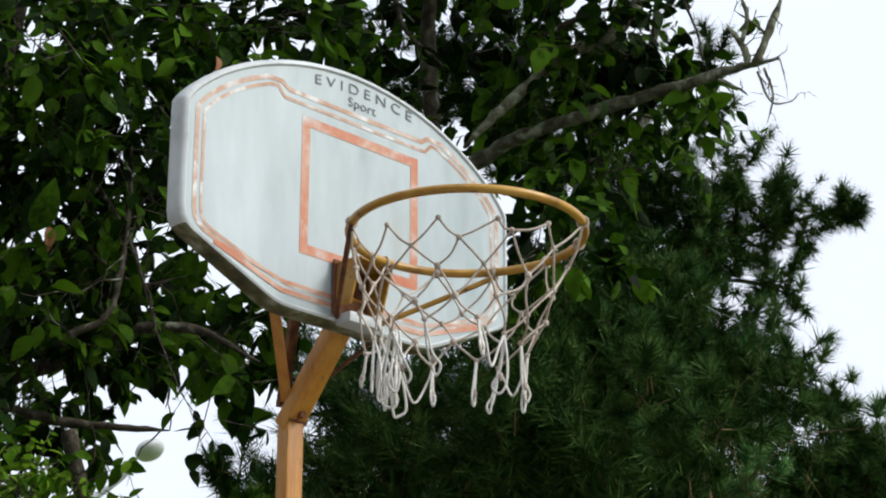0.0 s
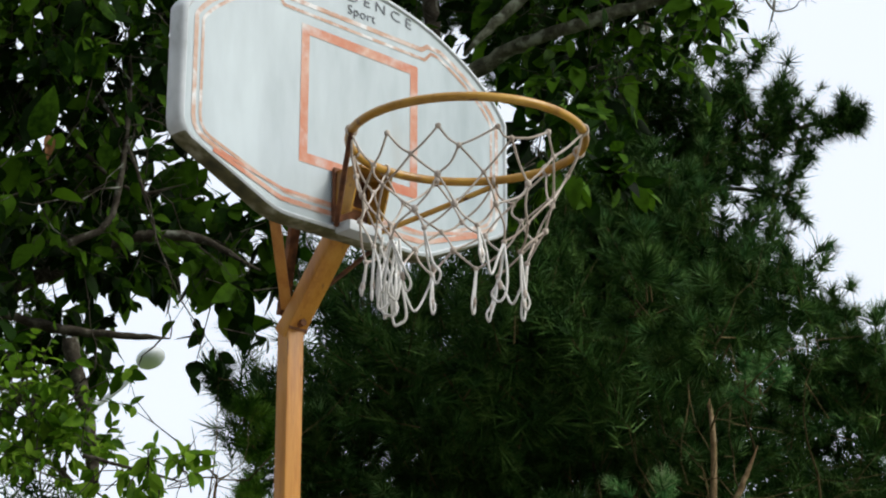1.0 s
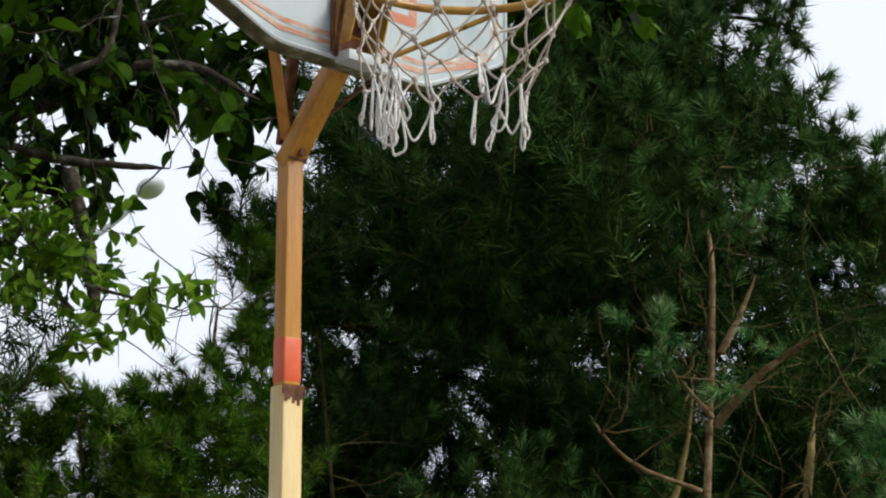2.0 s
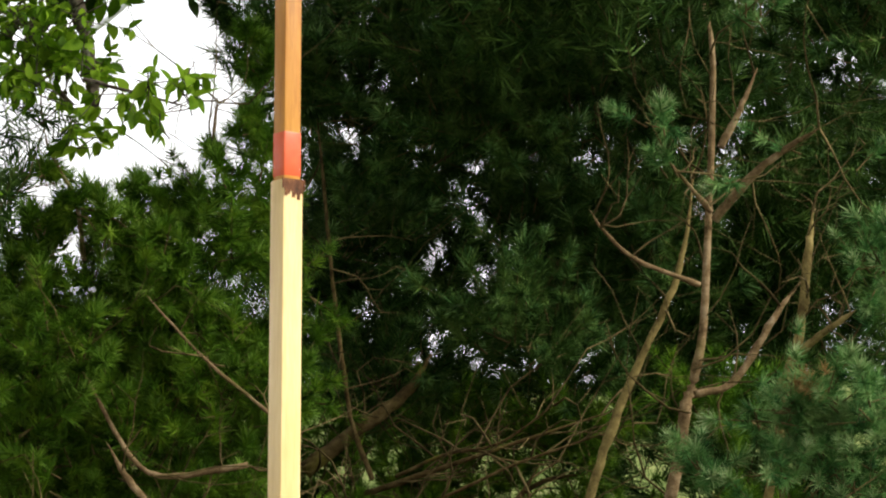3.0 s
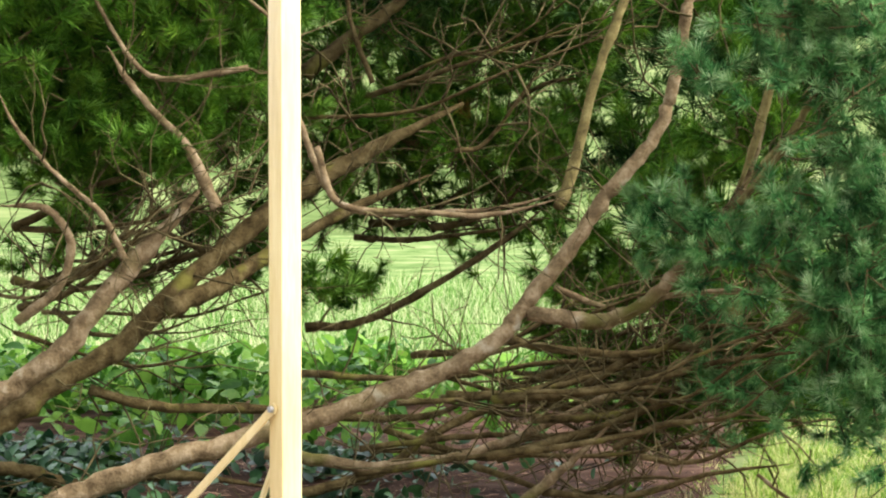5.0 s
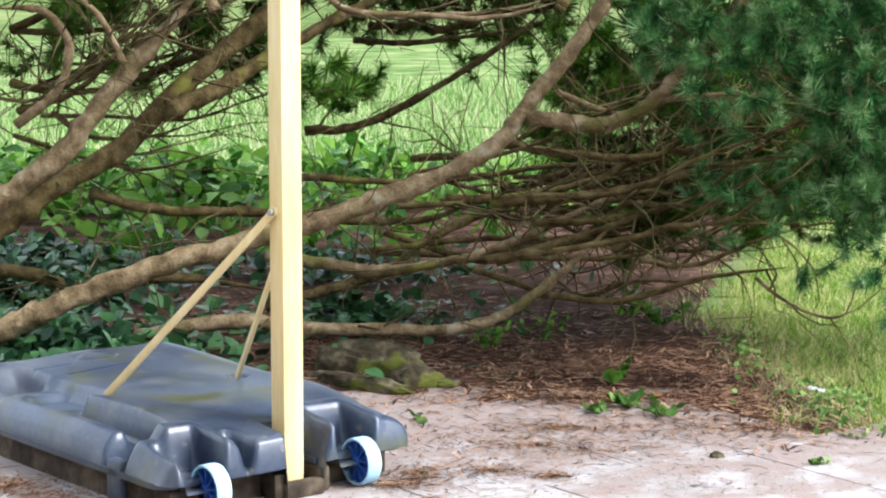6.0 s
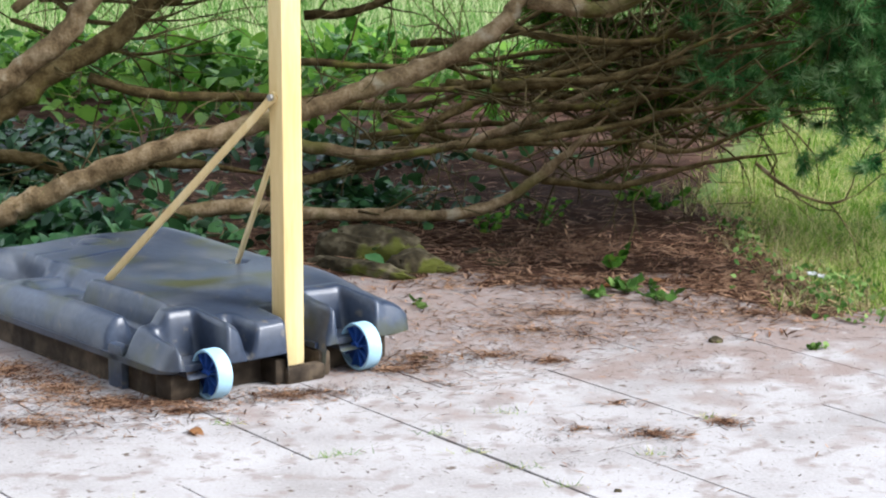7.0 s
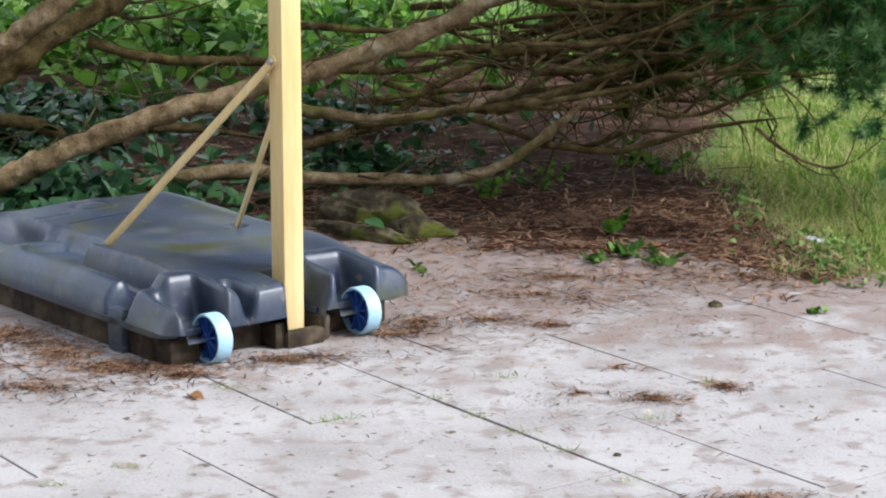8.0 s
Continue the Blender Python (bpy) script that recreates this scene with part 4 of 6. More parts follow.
BACK = [
    (-0.31, 7.80, 3.40, 0.31), (0.14, 7.80, 3.40, 0.40), (0.64, 7.80, 3.40, 0.40), (-0.35, 7.80, 2.87, 0.35),
    (0.14, 7.80, 2.87, 0.40), (0.63, 7.80, 2.87, 0.42), (1.10, 7.80, 2.98, 0.25), (1.48, 7.60, 2.56, 0.24),
    (-0.30, 7.60, 2.35, 0.28), (0.61, 7.60, 2.27, 0.34), (1.12, 7.60, 2.27, 0.36), (1.55, 7.60, 2.27, 0.32),
    (0.58, 7.80, 3.58, 0.25), (-1.03, 7.20, 1.59, 0.23), (-1.39, 7.20, 1.51, 0.21), (-0.70, 7.20, 1.63, 0.23),
    (-0.36, 7.40, 1.80, 0.18), (0.70, 7.20, 1.63, 0.29), (1.19, 7.20, 1.72, 0.33), (0.33, 7.40, 1.78, 0.18),
    # the last three stand out of view at the right, added for shade
    (1.00, 6.60, 0.78, 0.26), (1.49, 5.80, 0.89, 0.31), (1.52, 5.60, 0.45, 0.27), (1.49, 5.60, 1.57, 0.30),
]
BACK_LOW = [
    (1.25, 7.40, 2.75, 0.28), (1.45, 7.40, 2.45, 0.28), (1.00, 7.40, 2.55, 0.25), (1.30, 7.20, 2.05, 0.28),
    (0.82, 7.40, 1.92, 0.32), (1.32, 7.40, 1.88, 0.32), (0.45, 7.40, 1.88, 0.22), (-0.35, 7.20, 1.89, 0.27),
    (-1.31, 7.20, 1.36, 0.21), (-0.93, 7.20, 1.36, 0.21), (-0.43, 7.20, 1.40, 0.17), (-0.05, 7.20, 1.51, 0.19),
    (0.41, 7.20, 1.36, 0.19), (-0.14, 5.90, 2.65, 0.24), (0.18, 5.80, 2.63, 0.23), (0.51, 5.80, 2.59, 0.19),
    (-0.07, 7.00, 2.62, 0.32), (0.32, 7.00, 2.62, 0.32), (0.69, 6.90, 2.60, 0.31), (1.14, 6.80, 2.29, 0.27),
    # all but the first here are unseen, added beside the view against skylight
    (-1.06, 6.80, 1.56, 0.18), (-1.66, 5.60, 2.35, 0.45), (-1.61, 5.80, 1.76, 0.39), (-1.65, 6.00, 1.21, 0.35),
    (1.67, 6.40, 2.18, 0.34),
]
BACK_FILL = [
    (0.06, 7.30, 2.08, 0.05), (-0.11, 7.30, 2.12, 0.06), (-0.02, 7.30, 2.23, 0.07), (0.00, 7.30, 1.92, 0.06), (0.09, 7.20, 1.70, 0.13),
    (0.91, 6.60, 1.22, 0.25), (1.22, 6.40, 1.12, 0.26), (0.62, 7.00, 1.05, 0.17), (0.63, 6.50, 0.88, 0.16),
    (0.87, 6.30, 0.66, 0.18), (1.09, 6.10, 0.51, 0.18), (-1.09, 7.00, 1.67, 0.13), (-1.32, 6.80, 1.56, 0.13),
    (-0.74, 7.00, 1.80, 0.11), (-0.91, 7.00, 1.63, 0.17), (-1.26, 7.00, 1.53, 0.17), (-0.33, 7.40, 2.18, 0.18),
    (0.31, 7.40, 2.08, 0.14), (0.55, 7.40, 2.18, 0.20), (0.80, 7.20, 1.86, 0.21), (-0.29, 7.40, 1.98, 0.10),
    (0.15, 7.40, 2.34, 0.18), (1.06, 7.20, 1.96, 0.21), (0.29, 7.40, 1.84, 0.10), (-0.39, 7.20, 1.72, 0.15),
    (-0.17, 7.40, 1.52, 0.14), (-0.30, 7.30, 2.06, 0.16), (0.33, 7.30, 2.06, 0.19), (0.54, 7.30, 1.83, 0.23),
    (-0.16, 7.20, 1.68, 0.23),
]
LOW_FILL = [
    (-1.10, 6.90, 0.86, 0.11), (-0.85, 7.00, 0.80, 0.11), (-0.60, 6.90, 0.70, 0.10), (-0.20, 6.90, 0.88, 0.12),
    (0.05, 7.00, 0.74, 0.11), (0.28, 6.90, 0.86, 0.12), (-1.22, 6.50, 0.72, 0.10), (-0.42, 6.60, 0.80, 0.10),
    (-0.95, 6.50, 0.70, 0.08), (0.40, 6.70, 0.98, 0.12), (0.16, 6.60, 0.66, 0.08), (-0.12, 6.60, 0.96, 0.10),
    (-1.23, 6.40, 1.19, 0.14), (-1.01, 6.30, 1.12, 0.13), (-0.77, 6.40, 1.22, 0.14), (-0.60, 6.40, 1.35, 0.14),
    (-0.32, 6.50, 1.31, 0.14), (-0.11, 6.50, 1.24, 0.14), (0.11, 6.50, 1.32, 0.14), (0.30, 6.40, 1.39, 0.14),
    (0.46, 6.30, 1.38, 0.12), (-0.31, 6.40, 1.05, 0.12), (-0.08, 6.50, 1.07, 0.12), (0.20, 6.40, 1.08, 0.12),
    (-1.19, 6.20, 1.03, 0.12), (-0.96, 6.20, 1.00, 0.10), (-0.60, 6.20, 1.10, 0.10), (-0.24, 6.30, 1.11, 0.10),
    (0.03, 6.30, 1.03, 0.10), (0.29, 6.20, 1.06, 0.10), (-1.13, 6.10, 0.82, 0.07), (-0.24, 6.30, 0.64, 0.07),
    (0.35, 5.90, 0.80, 0.09), (0.43, 5.90, 0.61, 0.09), (-0.66, 6.40, 0.81, 0.07), (0.57, 6.20, 1.11, 0.10),
]
LOW_MORE = [
    (0.52, 6.30, 0.60, 0.14), (0.70, 6.20, 0.64, 0.15), (0.45, 5.90, 0.44, 0.10),
    (0.75, 5.70, 0.45, 0.14), (0.90, 5.60, 0.38, 0.14), (1.02, 5.50, 0.50, 0.14), (0.60, 5.90, 0.40, 0.12),
    (1.10, 5.60, 0.70, 0.16), (0.85, 5.70, 0.75, 0.15), (-0.70, 6.60, 0.92, 0.12), (0.10, 6.60, 0.84, 0.10),
    (0.53, 6.20, 0.47, 0.12), (0.68, 6.10, 0.36, 0.11), (0.83, 6.00, 0.52, 0.13), (0.94, 5.90, 0.42, 0.13),
    (0.71, 6.00, 0.60, 0.11), (0.34, 6.40, 0.47, 0.09), (0.59, 6.00, 0.21, 0.08), (0.36, 6.20, 0.65, 0.10),
    (0.38, 6.60, 1.19, 0.14), (0.75, 6.00, 1.43, 0.13), (0.85, 5.90, 1.05, 0.14), (0.63, 6.00, 0.92, 0.13),
    (-0.51, 6.80, 1.23, 0.16), (-0.19, 6.90, 1.42, 0.17), (0.07, 6.90, 1.23, 0.17), (-1.24, 6.80, 1.09, 0.16),
    (-0.96, 6.90, 1.12, 0.15), (-0.12, 6.90, 1.18, 0.15), (0.21, 6.70, 0.96, 0.11), (-0.43, 6.70, 0.98, 0.11),
    (-0.89, 6.90, 1.12, 0.13), (-1.18, 6.80, 0.92, 0.09),
]
LEAF_BACK = [
    (-0.78, 6.20, 3.28, 0.10), (-0.82, 6.00, 3.09, 0.10), (-0.65, 6.00, 3.10, 0.08), (-0.79, 6.20, 3.04, 0.08),
    (-0.60, 6.20, 3.10, 0.08), (-0.64, 6.30, 2.97, 0.07), (-1.40, 6.40, 4.08, 0.26), (-1.04, 6.40, 4.08, 0.26),
    (-0.75, 6.60, 4.39, 0.19), (-1.36, 6.40, 3.55, 0.26), (-1.03, 6.40, 3.55, 0.24), (-1.32, 6.50, 3.16, 0.23),
    (-1.07, 6.50, 3.28, 0.15), (-0.37, 6.80, 4.54, 0.20), (-0.05, 6.80, 4.45, 0.22), (0.34, 6.80, 4.45, 0.24),
    (0.64, 6.80, 4.40, 0.20), (0.23, 6.80, 4.07, 0.22), (0.55, 6.80, 4.01, 0.20), (-0.83, 6.50, 3.28, 0.14),
    # after the first, unseen clusters added at the left to block skylight
    (-0.64, 6.50, 3.12, 0.10), (-1.53, 5.00, 3.48, 0.35), (-1.40, 4.60, 2.57, 0.34), (-1.55, 3.60, 2.56, 0.29),
    (-1.46, 3.60, 1.93, 0.27), (-1.37, 4.40, 2.13, 0.29), (-1.73, 2.80, 2.05, 0.25),
]
# unseen clusters carry the crown on upwards, added to shade the thicket
LEAF_UNSEEN = [(-2.3 + 0.75 * i + 0.2 * (k % 2), 5.6 + 0.8 * k, 4.75 + 0.42 * k + 0.25 * math.sin(3.1 * i + k), 0.55) for i in range(5) for k in range(4)]
BUSH = [
    (-1.10, 5.85, 1.86, 0.10), (-0.97, 5.85, 1.92, 0.10), (-0.83, 5.85, 1.92, 0.11), (-0.70, 5.85, 1.97, 0.10),
    (-0.58, 5.85, 2.05, 0.10), (-1.20, 5.90, 1.74, 0.11), (-0.95, 5.90, 1.62, 0.16), (-0.72, 5.90, 1.62, 0.16),
    (-0.50, 5.95, 1.88, 0.12), (-0.48, 5.90, 1.50, 0.15), (-0.95, 5.80, 1.12, 0.14), (-0.65, 5.85, 1.20, 0.15),
    (-0.50, 6.00, 1.15, 0.11), (-1.15, 5.80, 1.12, 0.13), (-1.18, 5.80, 1.42, 0.13),
    (-1.10, 5.80, 2.09, 0.02), (-1.04, 5.80, 2.01, 0.04), (-0.97, 5.80, 2.03, 0.03), (-1.12, 5.80, 1.95, 0.04),
    (-0.85, 5.80, 1.90, 0.05), (-0.76, 5.80, 1.96, 0.04), (-0.69, 5.80, 2.03, 0.04), (-0.64, 5.80, 2.14, 0.02),
    (-0.60, 5.80, 2.06, 0.05), (-0.53, 5.80, 2.24, 0.05), (-0.52, 5.90, 2.40, 0.04), (-0.56, 5.90, 2.50, 0.03),
    (-1.14, 5.80, 1.68, 0.12), (-1.03, 5.80, 1.75, 0.07), (-0.91, 5.80, 1.73, 0.15), (-0.68, 5.80, 1.84, 0.15),
    (-0.80, 5.80, 1.78, 0.11), (-0.55, 5.90, 1.71, 0.16), (-1.07, 5.70, 1.53, 0.18), (-0.83, 5.80, 1.54, 0.19),
    (-0.63, 5.80, 1.42, 0.17), (-1.10, 5.70, 1.29, 0.17), (-0.86, 5.70, 1.29, 0.17), (-0.73, 5.70, 1.06, 0.11),
    (-0.49, 5.90, 2.19, 0.07), (-0.78, 5.60, 1.06, 0.07), (-1.05, 5.80, 1.00, 0.11), (-0.36, 6.00, 0.68, 0.07),
]
SIDE = [
    (0.80, 5.15, 0.62, 0.10), (0.90, 5.10, 0.62, 0.12), (1.02, 5.00, 0.66, 0.12), (0.86, 5.10, 0.48, 0.11),
    (0.97, 5.05, 0.42, 0.11), (1.06, 5.00, 0.50, 0.12), (0.70, 5.30, 0.45, 0.08), (0.90, 5.15, 0.32, 0.07),
    (1.05, 4.90, 0.34, 0.08), (0.66, 5.35, 0.58, 0.08), (1.05, 5.00, 0.86, 0.10), (1.06, 4.85, 0.23, 0.05),
    (1.05, 5.05, 1.05, 0.12), (1.08, 5.05, 1.30, 0.12), (1.00, 5.20, 1.60, 0.08), (1.08, 5.15, 1.72, 0.10),
    (0.96, 5.20, 2.01, 0.11), (0.86, 5.20, 1.93, 0.10), (1.06, 5.20, 1.86, 0.10), (0.80, 5.00, 1.37, 0.11),
    (0.93, 5.00, 1.39, 0.11), (0.63, 5.00, 1.23, 0.07), (0.81, 5.00, 1.19, 0.10), (0.94, 5.00, 1.19, 0.12),
    (0.60, 5.00, 1.05, 0.08), (0.47, 5.10, 0.83, 0.08), (0.63, 5.10, 0.87, 0.11), (0.74, 5.00, 0.79, 0.12),
    (0.89, 5.00, 0.89, 0.13), (0.93, 5.00, 0.71, 0.12), (0.99, 4.90, 0.81, 0.12), (0.97, 5.00, 0.55, 0.11),
    (0.89, 5.20, 0.41, 0.11), (0.78, 5.30, 0.34, 0.08), (0.75, 5.40, 0.50, 0.07), (0.59, 5.30, 0.32, 0.06),
    (0.98, 4.80, 0.28, 0.06), (0.56, 5.20, 2.00, 0.06), (0.82, 5.30, 2.40, 0.08), (0.50, 5.20, 2.11, 0.07),
]
TALL = [
    (0.74, 7.50, 3.94, 0.20), (0.90, 7.50, 4.15, 0.18), (1.07, 7.50, 4.17, 0.14), (1.11, 7.40, 3.90, 0.16),
    (0.98, 7.40, 3.76, 0.16), (1.28, 7.40, 3.94, 0.11), (1.44, 7.30, 3.97, 0.07), (1.52, 7.30, 4.00, 0.05),
    (1.25, 7.30, 3.68, 0.09), (0.77, 7.40, 3.67, 0.18), (0.55, 7.00, 3.53, 0.15), (1.09, 7.60, 4.75, 0.06),
    (0.08, 7.60, 4.62, 0.24), (0.43, 7.60, 4.38, 0.24), (0.92, 7.60, 4.45, 0.14), (0.34, 6.80, 3.38, 0.13),
    (1.09, 6.40, 3.03, 0.04), (1.22, 6.30, 2.91, 0.04), (1.30, 6.20, 2.65, 0.06), (1.07, 6.30, 2.73, 0.10),
    (0.59, 6.60, 3.31, 0.16), (0.87, 6.60, 3.29, 0.11), (-0.63, 6.00, 2.60, 0.04), (-0.38, 6.10, 2.78, 0.08),
]
LEAF_SET = [
    (-1.05, 4.90, 3.46, 0.17), (-0.86, 5.00, 3.51, 0.17), (-0.67, 5.10, 3.61, 0.15), (-1.05, 5.00, 3.22, 0.17),
    (-0.86, 5.00, 3.22, 0.17), (-0.76, 5.20, 3.19, 0.12), (-1.07, 5.20, 3.02, 0.18), (-0.88, 5.30, 3.02, 0.17),
    (-0.69, 5.40, 2.96, 0.14), (-1.09, 5.40, 2.80, 0.19), (-0.92, 5.50, 2.88, 0.12), (-0.63, 5.40, 2.79, 0.09),
    (-0.52, 5.30, 2.72, 0.10), (-0.47, 5.20, 3.68, 0.12), (-1.07, 5.50, 2.63, 0.12), (-1.10, 5.40, 2.43, 0.09), (-0.56, 5.50, 2.93, 0.12),
]
LEAF_SET += [(-0.57, 5.35, 2.66, 0.09), (-0.68, 5.35, 2.64, 0.09), (-0.78, 5.35, 2.62, 0.08), (-0.47, 5.35, 2.80, 0.08)]
LEAF_LOW = [
    (-1.05, 5.20, 2.40, 0.10), (-0.94, 5.20, 2.26, 0.08), (-1.03, 5.10, 2.33, 0.10), (-0.85, 5.00, 2.20, 0.06),
    (-0.67, 4.80, 2.12, 0.05), (-0.59, 4.80, 2.08, 0.03), (-0.65, 4.80, 2.01, 0.03), (-0.96, 5.00, 2.14, 0.05),
    (-0.90, 5.10, 2.36, 0.06), (-0.78, 5.00, 2.13, 0.05), (-1.02, 5.10, 2.22, 0.06), (-0.86, 5.10, 2.04, 0.04),
]
LEAF_SET_B = [
    (-0.31, 5.60, 3.86, 0.13), (-0.11, 5.60, 3.84, 0.15), (0.11, 5.60, 3.84, 0.16), (0.33, 5.60, 3.83, 0.15),
    (0.53, 5.60, 3.84, 0.13), (0.67, 5.60, 3.79, 0.10), (0.03, 5.80, 3.72, 0.15), (0.23, 5.80, 3.70, 0.15),
    (0.47, 5.80, 3.68, 0.15), (0.66, 5.70, 3.65, 0.11), (0.20, 5.80, 3.48, 0.12), (0.40, 5.60, 3.41, 0.12),
    (0.31, 5.00, 3.00, 0.08), (0.29, 4.80, 2.85, 0.06), (0.40, 4.60, 2.73, 0.05), (0.23, 4.90, 2.93, 0.08),
    (0.86, 5.30, 3.76, 0.03), (-0.37, 5.60, 3.77, 0.09), (0.73, 5.50, 3.53, 0.06),
]
mugo = pine("mountain_pine", "sprawling mountain pine with long bare bent stems", MUGO_DEEP, 31, NEEDLE_SHADED, 1400, (1.0, 1.5), TUFT_SHOOTS, gap=-1.05, per=4, fine=9.0, tips=NEEDLE, tip_share=0.9)
low_pine = pine("mountain_pine", "straggling pine growth among the bent stems", LOW_FILL + LOW_MORE, 35, NEEDLE_FRESH, 1700, (0.9, 1.35), TUFT_SHOOTS, gap=-0.8, per=3, up=0.3, reach=(0.06, 0.16), fine=11.0)
back_pine = pine("mountain_pine", "dense pine thicket in shade-dark colour behind the bent stems", BACK + BACK_LOW + BACK_FILL, 37, NEEDLE_SHADED, 420, (1.4, 2.0), FAR_SHOOTS, gap=-1.6, reach=(0.15, 0.3))
bush = pine("mountain_pine", "bushy mountain pine with fresh upright shoots", BUSH, 47, NEEDLE_FRESH, 1800, (0.92, 1.32), TUFT_SHOOTS, gap=-0.8, up=0.35, per=3, reach=(0.06, 0.15), fine=15.0, tips=NEEDLE_LIT, tip_share=0.55)
side = pine("mountain_pine", "mountain pine with blue-green needle clumps beside the lawn", SIDE, 53, NEEDLE_BLUE, 2100, (0.68, 1.0), TUFT_SHOOTS, gap=0.05, up=0.35, per=3, reach=(0.06, 0.15), fine=13.0, tips=NEEDLE_PALE, tip_share=0.75)
tall = pine("tall_pine", "tall pine in shade-dark colour with tufted spreading boughs", TALL, 61, NEEDLE_SHADED, 1200, (1.1, 1.6), TUFT_SHOOTS, gap=-0.8, per=4, up=0.3, fine=7.0)
leaf_a = leafy("leafy_tree", "broad-leaved tree with dense hanging foliage in shade-dark green", LEAF_SET, 71, 1400, (0.045, 0.09))
leaf_low = leafy("leafy_tree", "low sprays of the broad-leaved tree with lime green translucent leaves", LEAF_LOW, 73, 2400, (0.03, 0.062), LEAF_LIME)
leaf_back = leafy("leafy_tree", "shade-coloured broad-leaved tree behind the board, with unseen light-blocking clusters", LEAF_BACK + LEAF_UNSEEN, 77, 420, (0.08, 0.14), gap=-1.5)
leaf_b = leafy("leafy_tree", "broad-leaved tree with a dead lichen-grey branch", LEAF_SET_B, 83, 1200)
limb(mugo, [(-1.19, 5.20, 0.081), (-1.10, 5.22, 0.113), (-0.972, 5.23, 0.175), (-0.755, 5.25, 0.257), (-0.515, 5.27, 0.326), (-0.318, 5.28, 0.381), (-0.119, 5.30, 0.451), (0.009, 5.32, 0.499), (0.137, 5.33, 0.576), (0.209, 5.35, 0.661), (0.352, 5.37, 0.846), (0.431, 5.38, 0.96), (0.541, 5.40, 1.09), (0.594, 5.42, 1.25), (0.625, 5.43, 1.42), (0.672, 5.45, 1.62), (0.714, 5.47, 2.29), (0.695, 5.48, 2.48), (0.691, 5.50, 2.65)], 0.0319, 0.0103)
limb(mugo, [(0.216, 5.35, 0.64), (0.393, 5.33, 0.62), (0.518, 5.30, 0.679), (0.627, 5.28, 0.807), (0.721, 5.25, 0.92), (0.784, 5.22, 1.11), (0.792, 5.20, 1.22)], 0.0214, 0.0083)
limb(mugo, [(-1.24, 5.60, 0.334), (-1.18, 5.62, 0.393), (-1.03, 5.64, 0.504), (-0.883, 5.66, 0.685), (-0.778, 5.68, 0.805), (-0.658, 5.70, 0.943)], 0.0329, 0.0258)
limb(mugo, [(-1.26, 5.70, 0.268), (-1.09, 5.77, 0.399), (-0.914, 5.84, 0.501), (-0.701, 5.91, 0.7), (-0.5, 5.99, 0.872), (-0.361, 6.06, 0.966), (-0.137, 6.13, 1.09), (0.059, 6.20, 1.19)], 0.0334, 0.0231, BARK_SHADED)
limb(mugo, [(-0.75, 5.80, 0.621), (-0.605, 5.90, 0.685), (-0.503, 6.00, 0.751), (-0.299, 6.10, 0.869), (-0.04, 6.20, 0.981)], 0.0278, 0.0132, BARK_SHADED)
limb(mugo, [(-0.988, 5.90, 0.384), (-0.804, 5.94, 0.332), (-0.504, 5.98, 0.319), (-0.233, 6.02, 0.29), (-0.039, 6.06, 0.293), (0.108, 6.10, 0.346)], 0.0157, 0.0098, BARK_SHADED)
limb(mugo, [(-1.31, 6.00, 0.154), (-1.18, 6.05, 0.13), (-1.04, 6.10, 0.081), (-0.801, 6.15, 0.107), (-0.524, 6.20, 0.065)], 0.0224, 0.0149, BARK_SHADED)
limb(mugo, [(-0.778, 5.30, 0.084), (-0.522, 5.31, 0.125), (-0.351, 5.33, 0.101), (-0.121, 5.34, 0.096), (0.023, 5.35, 0.094), (0.139, 5.36, 0.124), (0.255, 5.38, 0.195), (0.371, 5.39, 0.295), (0.444, 5.40, 0.367)], 0.0198, 0.0101)
limb(mugo, [(-0.464, 5.50, 0.265), (-0.199, 5.52, 0.225), (-0.066, 5.53, 0.23), (0.099, 5.55, 0.265), (0.248, 5.57, 0.316), (0.473, 5.58, 0.419), (0.624, 5.60, 0.463)], 0.0176, 0.0075)
limb(mugo, [(-0.482, 5.70, 0.097), (-0.252, 5.72, 0.157), (-0.13, 5.73, 0.201), (-0.037, 5.75, 0.277), (0.18, 5.77, 0.368), (0.335, 5.78, 0.428), (0.615, 5.80, 0.536)], 0.0167, 0.0077, BARK_SHADED)
limb(mugo, [(-0.394, 5.90, 0.432), (-0.132, 5.84, 0.422), (0.102, 5.78, 0.444), (0.331, 5.72, 0.481), (0.631, 5.66, 0.472), (0.923, 5.60, 0.553)], 0.0110, 0.0045, BARK_SHADED)
limb(mugo, [(0.141, 5.50, 0.562), (0.315, 5.45, 0.537), (0.529, 5.40, 0.534), (0.667, 5.35, 0.604), (0.944, 5.30, 0.622)], 0.0132, 0.0042, BARK_SHADED)
limb(mugo, [(0.256, 5.40, 0.176), (0.454, 5.33, 0.173), (0.661, 5.27, 0.241), (0.862, 5.20, 0.279)], 0.0115, 0.0042, BARK_SHADED)
limb(mugo, [(0.778, 5.20, 0.251), (0.852, 5.13, 0.198), (0.937, 5.07, 0.174), (0.992, 5.00, 0.206)], 0.0055, 0.0027)
limb(mugo, [(0.305, 5.60, 0.901), (0.336, 5.60, 0.974), (0.412, 5.60, 1.27), (0.503, 5.60, 1.50), (0.603, 5.60, 1.71), (0.65, 5.60, 1.87), (0.675, 5.60, 2.06)], 0.0164, 0.0060, BARK_LICHEN)
limb(mugo, [(0.701, 5.40, 1.89), (0.789, 5.33, 1.99), (0.867, 5.27, 2.05), (0.942, 5.20, 2.09)], 0.0130, 0.0055)
